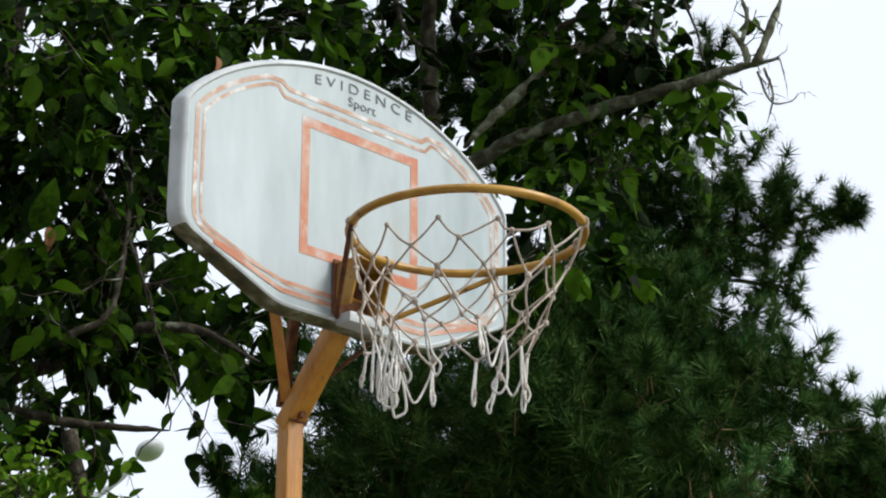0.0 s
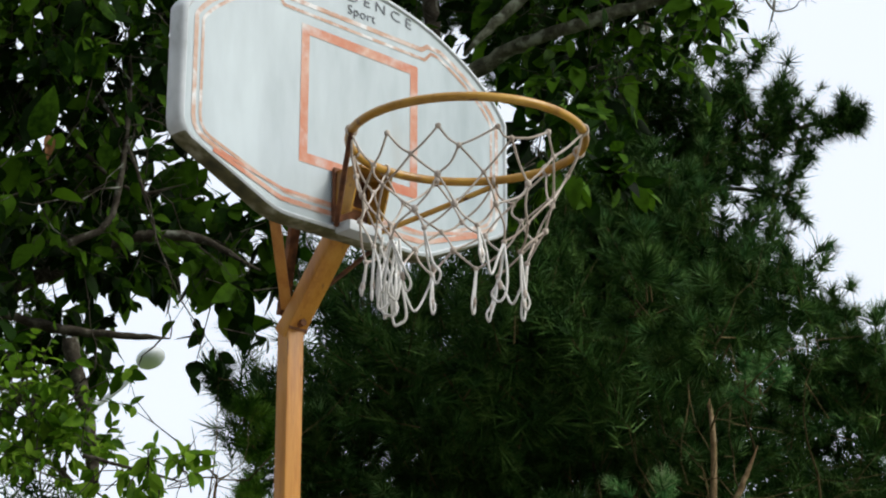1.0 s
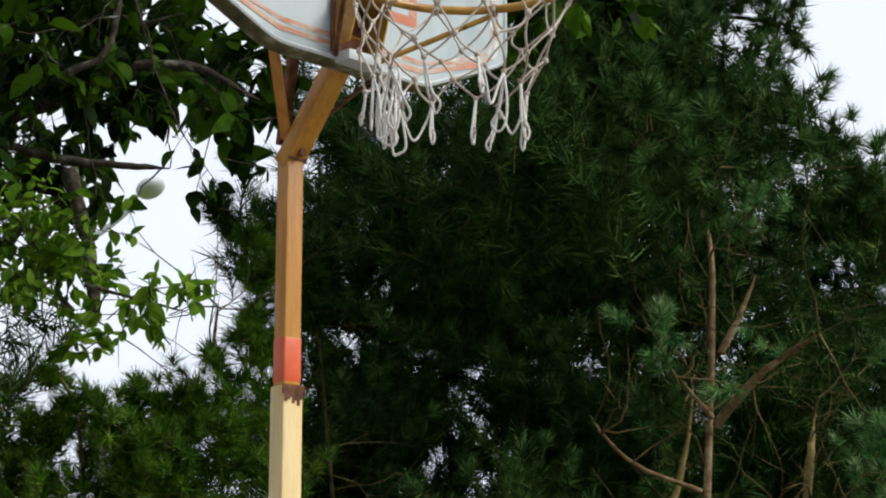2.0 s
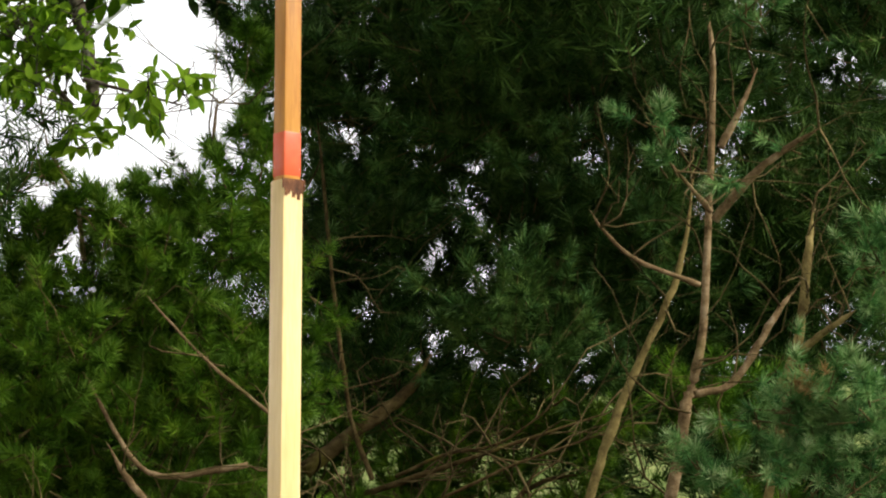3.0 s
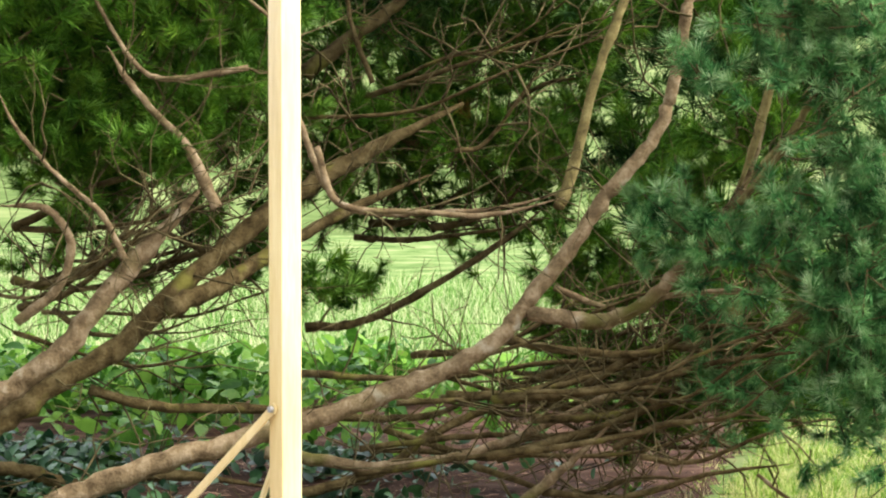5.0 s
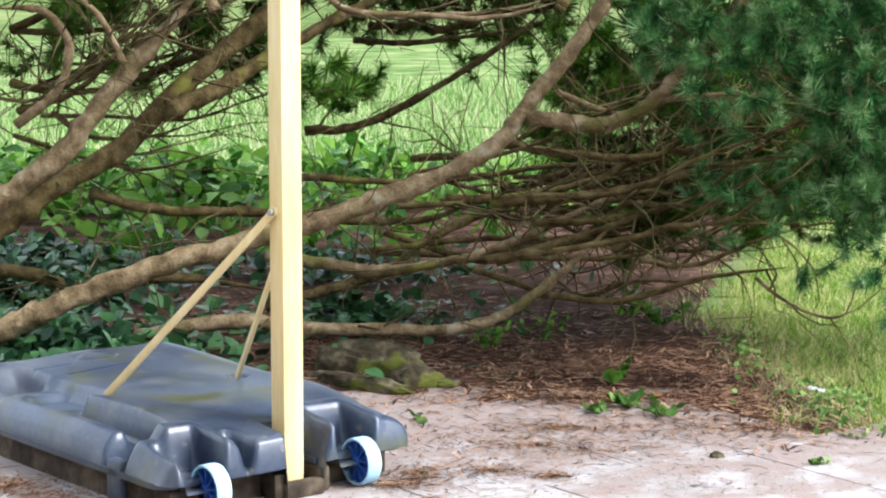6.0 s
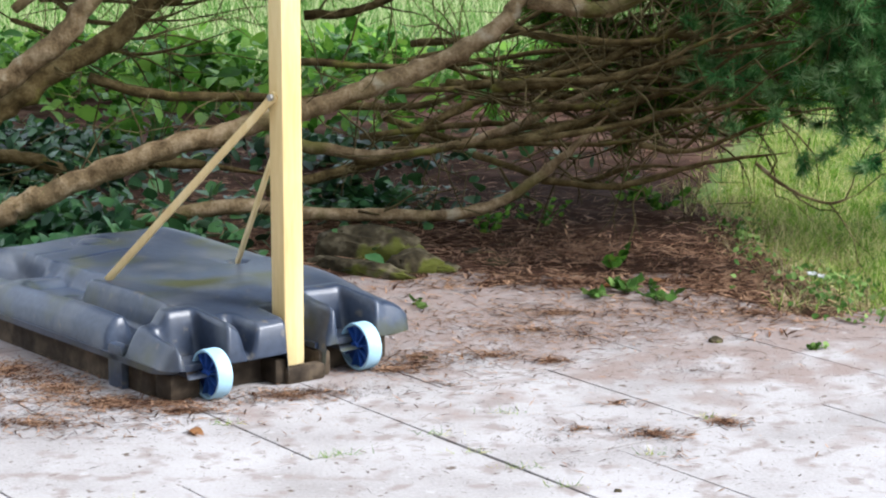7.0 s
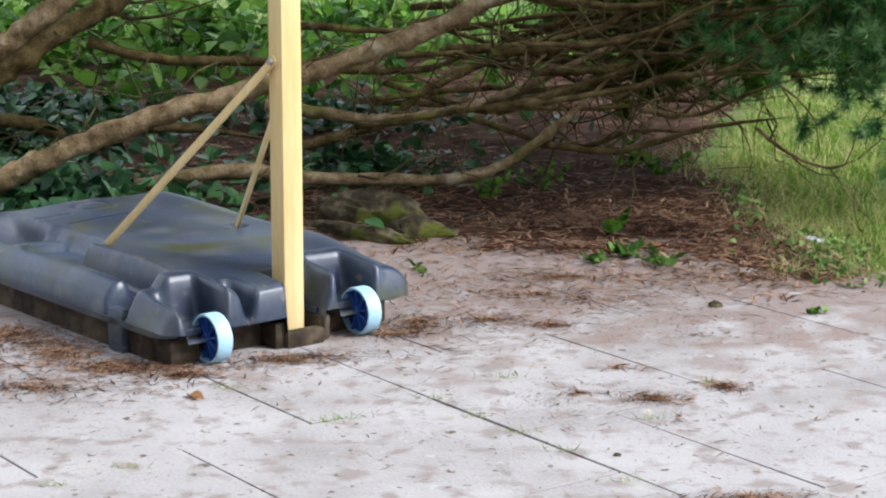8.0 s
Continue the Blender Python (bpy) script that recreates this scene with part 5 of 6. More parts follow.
limb(mugo, [(0.72, 5.40, 2.08), (0.774, 5.40, 2.18), (0.821, 5.40, 2.29)], 0.0115, 0.0043)
limb(mugo, [(0.694, 5.40, 1.91), (0.624, 5.35, 1.98), (0.562, 5.30, 2.04)], 0.0072, 0.0028)
limb(mugo, [(0.662, 5.40, 1.72), (0.499, 5.37, 1.78), (0.411, 5.33, 1.85), (0.373, 5.30, 1.90)], 0.0072, 0.0028)
limb(mugo, [(0.642, 5.45, 1.44), (0.754, 5.47, 1.48), (0.859, 5.48, 1.64), (0.936, 5.50, 1.74)], 0.0116, 0.0073)
limb(mugo, [(-0.41, 6.30, 1.28), (-0.242, 6.30, 1.41), (-0.108, 6.30, 1.51), (-0.032, 6.30, 1.63)], 0.0269, 0.0101, BARK_SHADED)
limb(mugo, [(-0.424, 5.60, 1.28), (-0.372, 5.60, 1.11), (-0.304, 5.60, 0.948), (-0.215, 5.60, 0.889), (-0.006, 5.60, 0.889), (0.173, 5.60, 0.904), (0.337, 5.60, 0.948)], 0.0105, 0.0060)
limb(mugo, [(-0.376, 6.20, 2.35), (-0.358, 6.20, 2.18), (-0.332, 6.20, 1.91), (-0.297, 6.20, 1.61), (-0.263, 6.20, 1.41), (-0.205, 6.20, 1.25)], 0.0041, 0.0083, BARK_SHADED)
limb(mugo, [(-1.17, 5.60, 0.905), (-1.05, 5.60, 0.897), (-0.984, 5.60, 0.808), (-1.02, 5.60, 0.688), (-1.13, 5.60, 0.598)], 0.0105, 0.0134)
limb(mugo, [(0.283, 5.40, 0.701), (0.452, 5.35, 0.647), (0.589, 5.30, 0.693), (0.766, 5.25, 0.703), (0.911, 5.20, 0.7)], 0.0086, 0.0042)
limb(mugo, [(-0.411, 6.30, 0.526), (-0.243, 6.30, 0.543), (-0.04, 6.30, 0.644), (0.195, 6.30, 0.796), (0.295, 6.30, 0.88)], 0.0151, 0.0067, BARK_SHADED)
limb(mugo, [(-0.327, 5.50, 1.06), (-0.269, 5.50, 0.915), (-0.064, 5.50, 0.893), (0.126, 5.50, 0.885), (0.316, 5.50, 0.929)], 0.0103, 0.0059)
limb(bush, [(-0.989, 5.80, 1.84), (-1.02, 5.80, 2.01), (-1.09, 5.80, 2.14), (-1.11, 5.80, 2.21)], 0.0077, 0.0031)
limb(bush, [(-0.996, 5.60, 1.59), (-0.927, 5.60, 1.47), (-0.819, 5.60, 1.29), (-0.722, 5.60, 1.24), (-0.513, 5.60, 1.27)], 0.0045, 0.0090)
limb(bush, [(-0.887, 5.60, 1.33), (-0.811, 5.60, 1.21), (-0.675, 5.60, 1.06), (-0.599, 5.60, 0.901)], 0.0060, 0.0179)
limb(bush, [(-0.788, 5.60, 1.72), (-0.727, 5.60, 1.65), (-0.621, 5.60, 1.54), (-0.5, 5.60, 1.44), (-0.394, 5.60, 1.35)], 0.0030, 0.0060)
limb(bush, [(-1.16, 5.50, 1.22), (-1.10, 5.50, 1.10), (-0.986, 5.50, 0.973), (-0.885, 5.50, 0.885), (-0.828, 5.50, 0.768)], 0.0044, 0.0103)
limb(bush, [(-0.641, 5.80, 2.14), (-0.634, 5.80, 2.24), (-0.627, 5.80, 2.30)], 0.0062, 0.0031)
limb(side, [(0.823, 5.20, 1.42), (0.876, 5.20, 1.56), (0.906, 5.20, 1.77), (0.921, 5.20, 1.88)], 0.0139, 0.0083, BARK_LICHEN)
limb(side, [(0.867, 5.20, 1.52), (0.944, 5.15, 1.58), (1.00, 5.10, 1.62)], 0.0111, 0.0054, BARK_LICHEN)
limb(side, [(0.725, 5.20, 0.952), (0.797, 5.20, 1.19), (0.857, 5.20, 1.49)], 0.0111, 0.0125, BARK_LICHEN)
limb(side, [(0.714, 5.10, 0.924), (0.826, 5.05, 1.06), (0.95, 5.00, 1.10)], 0.0095, 0.0053, BARK_LICHEN)
limb(side, [(0.607, 5.10, 0.815), (0.736, 5.05, 0.79), (0.889, 5.00, 0.726)], 0.0082, 0.0040, BARK_LICHEN)
limb(side, [(0.89, 5.10, 1.18), (0.835, 5.10, 1.09), (0.725, 5.10, 0.967)], 0.0095, 0.0082, BARK_LICHEN)
limb(tall, [(0.447, 7.60, 2.91), (0.586, 7.60, 3.45), (0.687, 7.60, 3.98), (0.791, 7.60, 4.50), (0.882, 7.60, 5.15)], 0.0405, 0.0243, BARK_DARK)
limb(tall, [(0.705, 7.60, 3.86), (0.999, 7.50, 3.94), (1.31, 7.40, 3.96), (1.55, 7.30, 4.01)], 0.0162, 0.0058, BARK_DARK)
limb(tall, [(0.655, 7.60, 3.65), (0.984, 7.45, 3.74), (1.27, 7.30, 3.66)], 0.0142, 0.0058, BARK_DARK)
limb(tall, [(0.763, 7.60, 4.31), (0.969, 7.60, 4.50), (1.14, 7.60, 4.76)], 0.0122, 0.0061, BARK_DARK)
limb(tall, [(-0.017, 6.40, 4.54), (-0.051, 6.40, 4.25), (-0.036, 6.40, 3.95), (0.011, 6.40, 3.51)], 0.0256, 0.0290, BARK_DARK)
limb(leaf_a, [(-1.49, 5.60, 1.53), (-1.43, 5.60, 2.42), (-1.39, 5.60, 3.24), (-1.22, 5.60, 4.05)], 0.0747, 0.0448, BARK_DARK)
limb(leaf_a, [(-0.815, 5.00, 3.35), (-0.799, 5.00, 3.16), (-0.803, 5.00, 2.97), (-0.819, 5.00, 2.82), (-0.85, 5.00, 2.75), (-0.933, 5.00, 2.71)], 0.0067, 0.0093, BARK_DARK)
limb(leaf_a, [(-0.878, 5.00, 3.11), (-0.791, 5.00, 2.96), (-0.724, 5.00, 2.76)], 0.0053, 0.0040, BARK_DARK)
limb(leaf_a, [(-0.708, 5.30, 2.55), (-0.856, 5.30, 2.56), (-1.02, 5.30, 2.58), (-1.24, 5.30, 2.65)], 0.0085, 0.0141, BARK_DARK)
limb(leaf_a, [(-0.869, 5.20, 2.11), (-0.88, 5.20, 2.21), (-0.906, 5.20, 2.36), (-0.954, 5.20, 2.52)], 0.0166, 0.0194, BARK_DARK)
limb(leaf_a, [(-0.927, 5.20, 2.15), (-0.986, 5.20, 2.20), (-1.11, 5.20, 2.22)], 0.0069, 0.0069, BARK_DARK)
limb(leaf_a, [(-0.67, 5.20, 2.94), (-0.802, 5.20, 2.92), (-0.941, 5.20, 3.03), (-1.03, 5.20, 3.19)], 0.0042, 0.0069, BARK_DARK)
limb(leaf_a, [(-1.25, 5.50, 2.72), (-1.08, 5.50, 2.79), (-0.933, 5.50, 2.87), (-0.702, 5.50, 2.90), (-0.498, 5.50, 2.80)], 0.0235, 0.0117, BARK_DARK)
limb(leaf_a, [(-0.849, 4.90, 2.15), (-0.741, 4.90, 2.12), (-0.593, 4.90, 2.08)], 0.0052, 0.0026, BARK_DARK)
limb(leaf_b, [(-0.247, 6.00, 3.36), (0.112, 5.87, 3.56), (0.277, 5.73, 3.59), (0.519, 5.60, 3.62), (0.668, 5.47, 3.61), (0.811, 5.33, 3.60), (0.915, 5.20, 3.57)], 0.0240, 0.0130, BARK_GREY)
limb(leaf_b, [(0.059, 5.60, 3.48), (0.19, 5.60, 3.62), (0.357, 5.60, 3.77), (0.509, 5.60, 3.85), (0.605, 5.60, 3.99)], 0.0180, 0.0190, BARK_GREY)
limb(leaf_b, [(0.858, 5.25, 3.58), (0.889, 5.25, 3.65), (0.943, 5.25, 3.79)], 0.0126, 0.0098, BARK_GREY)
limb(leaf_b, [(0.838, 5.25, 3.58), (0.825, 5.25, 3.63), (0.782, 5.25, 3.70)], 0.0112, 0.0070, BARK_GREY)
limb(leaf_b, [(0.821, 5.25, 3.64), (0.841, 5.25, 3.72), (0.825, 5.25, 3.79)], 0.0070, 0.0056, BARK_GREY)
limb(leaf_b, [(0.852, 5.20, 3.53), (0.885, 5.20, 3.44), (0.941, 5.20, 3.44)], 0.0035, 0.0021, BARK_GREY)
limb(leaf_b, [(0.871, 5.20, 3.54), (0.891, 5.20, 3.46), (0.869, 5.20, 3.37)], 0.0042, 0.0021, BARK_GREY)
limb(leaf_b, [(0.751, 5.25, 3.53), (0.811, 5.25, 3.50), (0.833, 5.25, 3.48)], 0.0042, 0.0021, BARK_GREY)
limb(leaf_b, [(0.889, 5.25, 3.67), (0.86, 5.25, 3.70), (0.807, 5.25, 3.74)], 0.0042, 0.0028, BARK_GREY)
limb(leaf_b, [(-0.143, 5.70, 4.01), (-0.108, 5.70, 3.90), (0.01, 5.70, 3.78)], 0.0076, 0.0046, BARK_DARK)
limb(leaf_b, [(0.7, 5.50, 3.90), (0.736, 5.50, 3.79), (0.748, 5.50, 3.69)], 0.0044, 0.0029, BARK_DARK)
limb(leaf_b, [(0.292, 5.60, 3.84), (0.461, 5.60, 3.92), (0.695, 5.60, 3.94)], 0.0090, 0.0045, BARK_DARK)


def fan(tree, count, seed, x0, x1, y0, y1, z0, z1, bark):
    """Thin bowed boughs that sweep out to the right and lift at their ends."""
    rng = np.random.default_rng(seed)
    for k in range(count):
        a = np.array([rng.uniform(x0, x0 + 0.45 * (x1 - x0)), rng.uniform(y0, y1), rng.uniform(z0, z1 * 0.6 + z0 * 0.4)])
        b = np.array([rng.uniform(x0 + 0.65 * (x1 - x0), x1), a[1] - rng.uniform(0.0, 0.5), a[2] + rng.uniform(-0.03, 0.30)])
        m1, m2 = a * 0.67 + b * 0.33, a * 0.33 + b * 0.67
        m1[2] -= rng.uniform(0.0, 0.07)
        m2[2] -= rng.uniform(-0.02, 0.07)
        limb(tree, [tuple(a), tuple(m1 + rng.normal(0, 0.02, 3)), tuple(m2 + rng.normal(0, 0.02, 3)), tuple(b)], rng.uniform(0.006, 0.015), 0.003, bark)


fan(mugo, 16, 151, 0.05, 1.05, 5.2, 5.9, 0.25, 0.62, BARK_SHADED)
fan(mugo, 20, 141, -0.23, 1.00, 5.4, 6.2, 0.19, 0.67, BARK_SHADED)
fan(low_pine, 3, 143, -0.38, 0.42, 5.9, 6.8, 0.71, 1.08, BARK_SHADED)
fan(low_pine, 5, 145, -0.41, 0.61, 5.9, 6.8, 1.05, 1.45, BARK_SHADED)
fan(low_pine, 3, 153, -1.35, -0.40, 6.2, 7.2, 0.62, 1.00, BARK_SHADED)
fan(low_pine, 14, 147, -1.29, -0.52, 5.8, 6.8, 0.52, 1.21, BARK_SHADED)


def side_twigs(tree, seed, per=7, length=(0.15, 0.5), radius=0.0032, mat=TWIG, lift=0.3):
    """Fine crooked twigs that leave the limbs of a tree, each forking once or twice."""
    rng = np.random.default_rng(seed)
    a, b, r0, r1 = [], [], [], []
    for o in tree.children:
        if not o.name.startswith(("limb", "trunk")):
            continue
        co = np.array([v.co[:] for v in o.data.vertices])
        span = np.linalg.norm(co[0] - co[-1])
        for _ in range(int(per * max(1.0, span * 2.2))):
            p = co[rng.integers(0, len(co))]
            d = rng.normal(0, 0.6, 3) + np.array([0.25, -0.1, lift])
            step_ = rng.uniform(*length) / 5
            r = radius * rng.uniform(0.6, 1.4)
            for k in range(5):
                d = d / np.linalg.norm(d) + rng.normal(0, 0.28, 3)
                q = p + d / np.linalg.norm(d) * step_
                a.append(p), b.append(q), r0.append(r * (1 - k * 0.16)), r1.append(r * (0.84 - k * 0.16))
                if rng.random() < 0.45:
                    e = d / np.linalg.norm(d) + rng.normal(0, 0.7, 3)
                    m = q + e / np.linalg.norm(e) * step_ * 1.3
                    a.append(q), b.append(m), r0.append(r * 0.5), r1.append(r * 0.25)
                p = q
    sticks("twig", np.array(a), np.array(b), np.array(r0), np.array(r1), mat, tree)


side_twigs(mugo, 131, 5)
side_twigs(low_pine, 132, 7, (0.2, 0.6), 0.0034)
side_twigs(bush, 133, 8)
side_twigs(side, 135, 6, (0.1, 0.3))
side_twigs(leaf_b, 137, 3, (0.04, 0.14), 0.0022, BARK_DARK, -0.1)
side_twigs(leaf_a, 139, 5, (0.1, 0.4), 0.0025, BARK_DARK, -0.1)

# ---- small growth and litter ----
# street lamp far off
lamp = thing("street_lamp", "pale grey street lamp on a slanting arm", "street lamp")
LAMP_AT = Vector((-2.00, 14.00, 4.89))
bm = bmesh.new()
bmesh.ops.create_uvsphere(bm, u_segments=24, v_segments=12, radius=1.0, matrix=Matrix.Translation(LAMP_AT) @ Euler((0, radians(-25), 0)).to_matrix().to_4x4() @ Matrix.Diagonal((0.105, 0.16, 0.062, 1)))
part("lamp_head", bm, LAMP_GREY, lamp)
tube("arm", [(-2.09, 14.00, 4.82), (-2.26, 14.00, 4.63), (-3.16, 14.0, 3.93), (-3.56, 14.0, 3.23), (-3.61, 14.0, 0.0)], [0.02, 0.022, 0.028, 0.035, 0.05], LAMP_GREY, lamp, 10)


def flat_turns(n, rng, tilt=0.12):
    """Random turns about the upright, slightly tilted."""
    z = np.array([0, 0, 1.0]) + rng.normal(0, tilt, (n, 3))
    return frames_along(z, rng)


def patch(cx, cy, rx, ry, n, rng):
    a, r = rng.uniform(0, 2 * np.pi, n), np.abs(rng.normal(0, 0.62, n))
    return np.stack([cx + rx * r * np.cos(a), cy + ry * r * np.sin(a)], -1)


def on_ground(p):
    z = np.where(p[:, 1] > 4.5, np.maximum(bed_height(p[:, 0], p[:, 1]), 0.001), 0.001)
    return np.concatenate([p, np.where(lawn_edge(p[:, 0], p[:, 1]) > 0, -0.03, z)[:, None]], 1)


NEEDLE_BIT = [(np.array([(-0.5, -0.018, 0.0), (-0.5, 0.018, 0.0), (0.5, 0.0, 0.02), (0.0, 0.05 * b, 0.03)]), np.array([(0, 1, 3), (0, 3, 2), (1, 2, 3)])) for b in (1, -1, 2)]
srng = np.random.default_rng(101)


def litter(name, label, spots, mat, size, seed, lift=0.004):
    rng = np.random.default_rng(seed)
    p = np.concatenate([patch(*s, rng) for s in spots])
    p = on_ground(p)
    p[:, 2] += rng.random(len(p)) * lift
    ob = scatter(name, NEEDLE_BIT, p, p, rng.uniform(*size, len(p)), mat, None, rng, turn=flat_turns(len(p), rng))
    return tagged(ob, label, "litter", kind="stuff")


litter("pine_litter", "dead brown pine needles strewn over the soil",
       [(-0.3, 5.7, 1.3, 0.8, 12000), (0.3, 5.3, 0.6, 0.32, 4500), (0.72, 5.0, 0.3, 0.5, 3600), (0.92, 5.15, 0.12, 0.35, 1600), (-0.2, 6.9, 1.6, 0.7, 3000), (0.35, 4.95, 0.6, 0.16, 1800)], STRAW, (0.022, 0.06), 103)
litter("needle_drift", "drifts of dead pine needles lying on the slabs",
       [(0.2, 4.45, 0.5, 0.25, 1300), (-0.74, 3.70, 0.40, 0.11, 900), (-0.52, 3.84, 0.28, 0.08, 600), (-0.95, 4.05, 0.3, 0.08, 700), (0.25, 4.62, 0.55, 0.2, 1500), (0.7, 4.62, 0.3, 0.15, 900), (-0.05, 4.2, 0.12, 0.12, 500), (-0.86, 4.10, 0.11, 0.12, 800), (-0.73, 3.95, 0.09, 0.10, 800), (-0.62, 3.84, 0.09, 0.06, 700), (-0.48, 3.79, 0.10, 0.04, 400), (-0.30, 3.90, 0.12, 0.05, 500), (-0.10, 4.10, 0.10, 0.05, 400), (-0.88, 3.85, 0.18, 0.07, 500), (0.1, 4.22, 0.16, 0.10, 500), (0.515, 3.72, 0.05, 0.03, 200), (0.38, 3.64, 0.07, 0.05, 260),
        (0.25, 3.67, 0.05, 0.03, 90), (0.33, 3.85, 0.04, 0.02, 70), (0.22, 4.18, 0.06, 0.03, 160), (0.47, 3.09, 0.16, 0.03, 260), (0.0, 4.0, 0.9, 0.6, 500), (0.4, 3.5, 0.5, 0.4, 130)], STRAW, (0.012, 0.035), 104)
litter("leaf_crumb", "small dark crumbs of leaf and soil on the slabs", [(0.3, 4.4, 0.9, 0.4, 4200), (-0.80, 4.02, 0.14, 0.14, 2200), (-0.62, 3.86, 0.12, 0.06, 1600), (-0.25, 3.93, 0.20, 0.06, 1400), (-0.05, 4.15, 0.10, 0.10, 1200), (0.3, 4.95, 0.7, 0.15, 2500), (0.2, 3.6, 0.8, 0.6, 900), (0.5, 4.1, 0.5, 0.2, 900), (-0.6, 3.6, 0.4, 0.3, 300), (-0.74, 3.76, 0.4, 0.12, 900)], SOIL, (0.004, 0.014), 105, 0.002)


def grass_field(name, label, p, size, mat, seed, lean=0.35):
    rng = np.random.default_rng(seed)
    q = on_ground(p)
    ob = scatter(name, BLADES, q, rng.normal(0, lean, (len(q), 3)) + (0, 0, 1), rng.uniform(*size, len(q)), mat, None, rng)
    return tagged(ob, label, "grass", kind="stuff")


g = np.stack([srng.uniform(0.3, 3.4, 90000), 4.0 + 7.0 * srng.random(90000) ** 1.6], -1)
g = g[(lawn_edge(g[:, 0], g[:, 1]) > srng.uniform(-0.12, 0.12, len(g))) & (g[:, 1] < 11)]
c = np.stack([srng.uniform(0.5, 2.2, 5200), 4.2 + 3.6 * srng.random(5200) ** 1.3], -1)
c = c[lawn_edge(c[:, 0], c[:, 1]) > 0.02]
g = np.concatenate([g, (c[:, None] + srng.normal(0, 0.016, (len(c), 14, 2))).reshape(-1, 2)])
grass_field("lawn_grass", "short dry summer grass beside the bed", g, (0.014, 0.055), GRASS, 107, 0.75)
g = np.stack([srng.normal(0.92, 0.25, 12000), srng.uniform(4.6, 6.3, 12000)], -1)
g = g[np.abs(lawn_edge(g[:, 0], g[:, 1]) - 0.06) < srng.uniform(0.02, 0.24, len(g))]
grass_field("dry_grass", "straw coloured dry grass between soil and lawn", g, (0.012, 0.05), DRY_GRASS, 108, 0.8)
g = np.stack([srng.uniform(-3.5, 3.0, 42000), 8.5 + 9.0 * srng.random(42000) ** 1.6], -1)
grass_field("meadow_grass", "longer green grass behind the pine stems", g[lawn_edge(g[:, 0], g[:, 1]) > -0.2], (0.06, 0.16), GRASS_LONG, 109)


def ground_cover(name, label, spots, mat, size, seed, height=0.06, templates=SMALL_LEAVES):
    rng = np.random.default_rng(seed)
    p = on_ground(np.concatenate([patch(*s, rng) for s in spots]))
    p[:, 2] += rng.random(len(p)) ** 1.3 * height
    d = rng.normal(0, 0.6, (len(p), 3)) + (0, -0.7, 0.15)
    z = d / np.linalg.norm(d, axis=1)[:, None]
    x = np.cross(rng.normal(0, 0.35, d.shape) + (0, -0.35, 1), z)
    x /= np.linalg.norm(x, axis=1)[:, None]
    m = np.stack([x, np.cross(z, x), z], -1)
    ob = scatter(name, templates, p, d, rng.uniform(*size, len(p)), mat, None, rng, turn=m)
    return tagged(ob, label, "ground cover", kind="stuff")


ground_cover("ivy", "dark green ivy creeping over the soil", [(-1.0, 5.35, 0.5, 0.35, 900), (-0.75, 5.1, 0.3, 0.22, 420), (-1.3, 6.2, 0.6, 0.5, 900), (-1.3, 6.9, 0.6, 0.35, 600), (-0.3, 6.7, 0.6, 0.3, 420), (-0.25, 5.75, 0.35, 0.2, 420), (-0.9, 4.9, 0.35, 0.12, 260)], IVY, (0.03, 0.06), 111, 0.09)
ground_cover("weeds", "bright green weeds under the stems", [(-1.6, 8.6, 0.7, 0.8, 1200), (-0.95, 8.2, 0.5, 0.5, 700), (-0.35, 9.0, 0.6, 0.7, 700), (-1.1, 7.0, 0.6, 0.4, 140), (-0.2, 7.4, 0.7, 0.35, 160), (0.5, 8.6, 0.6, 0.6, 300)], WEED, (0.04, 0.11), 113, 0.24, LEAVES)


ground_cover("clover", "small green clover leaves along the edge of the lawn", [(0.86, 4.75, 0.10, 0.25, 120), (1.05, 4.55, 0.16, 0.10, 110), (0.78, 5.4, 0.08, 0.4, 160), (0.95, 4.95, 0.16, 0.18, 200)], WEED_DULL, (0.010, 0.022), 117, 0.05)


def daisy(at, height, seed):
    rng = np.random.default_rng(seed)
    flower = thing("daisy", "small white daisy at the edge of the lawn", "flower", at, group="daisies by the lawn")
    tube("stem", [(0, 0, -0.03), (0.004, 0, height * 0.6), (0, -0.006, height)], 0.0012, GRASS, flower, 5)
    d = np.array([(math.cos(k * 0.57), math.sin(k * 0.57), 0.25) for k in range(11)])
    scatter("petals", SMALL_LEAVES, np.tile((0, -0.006, height), (11, 1)), d, np.full(11, 0.014), PETAL, flower, rng)


daisy((0.876, 4.923, 0.000), 0.03, 0)
daisy((0.893, 4.903, 0.000), 0.028, 1)


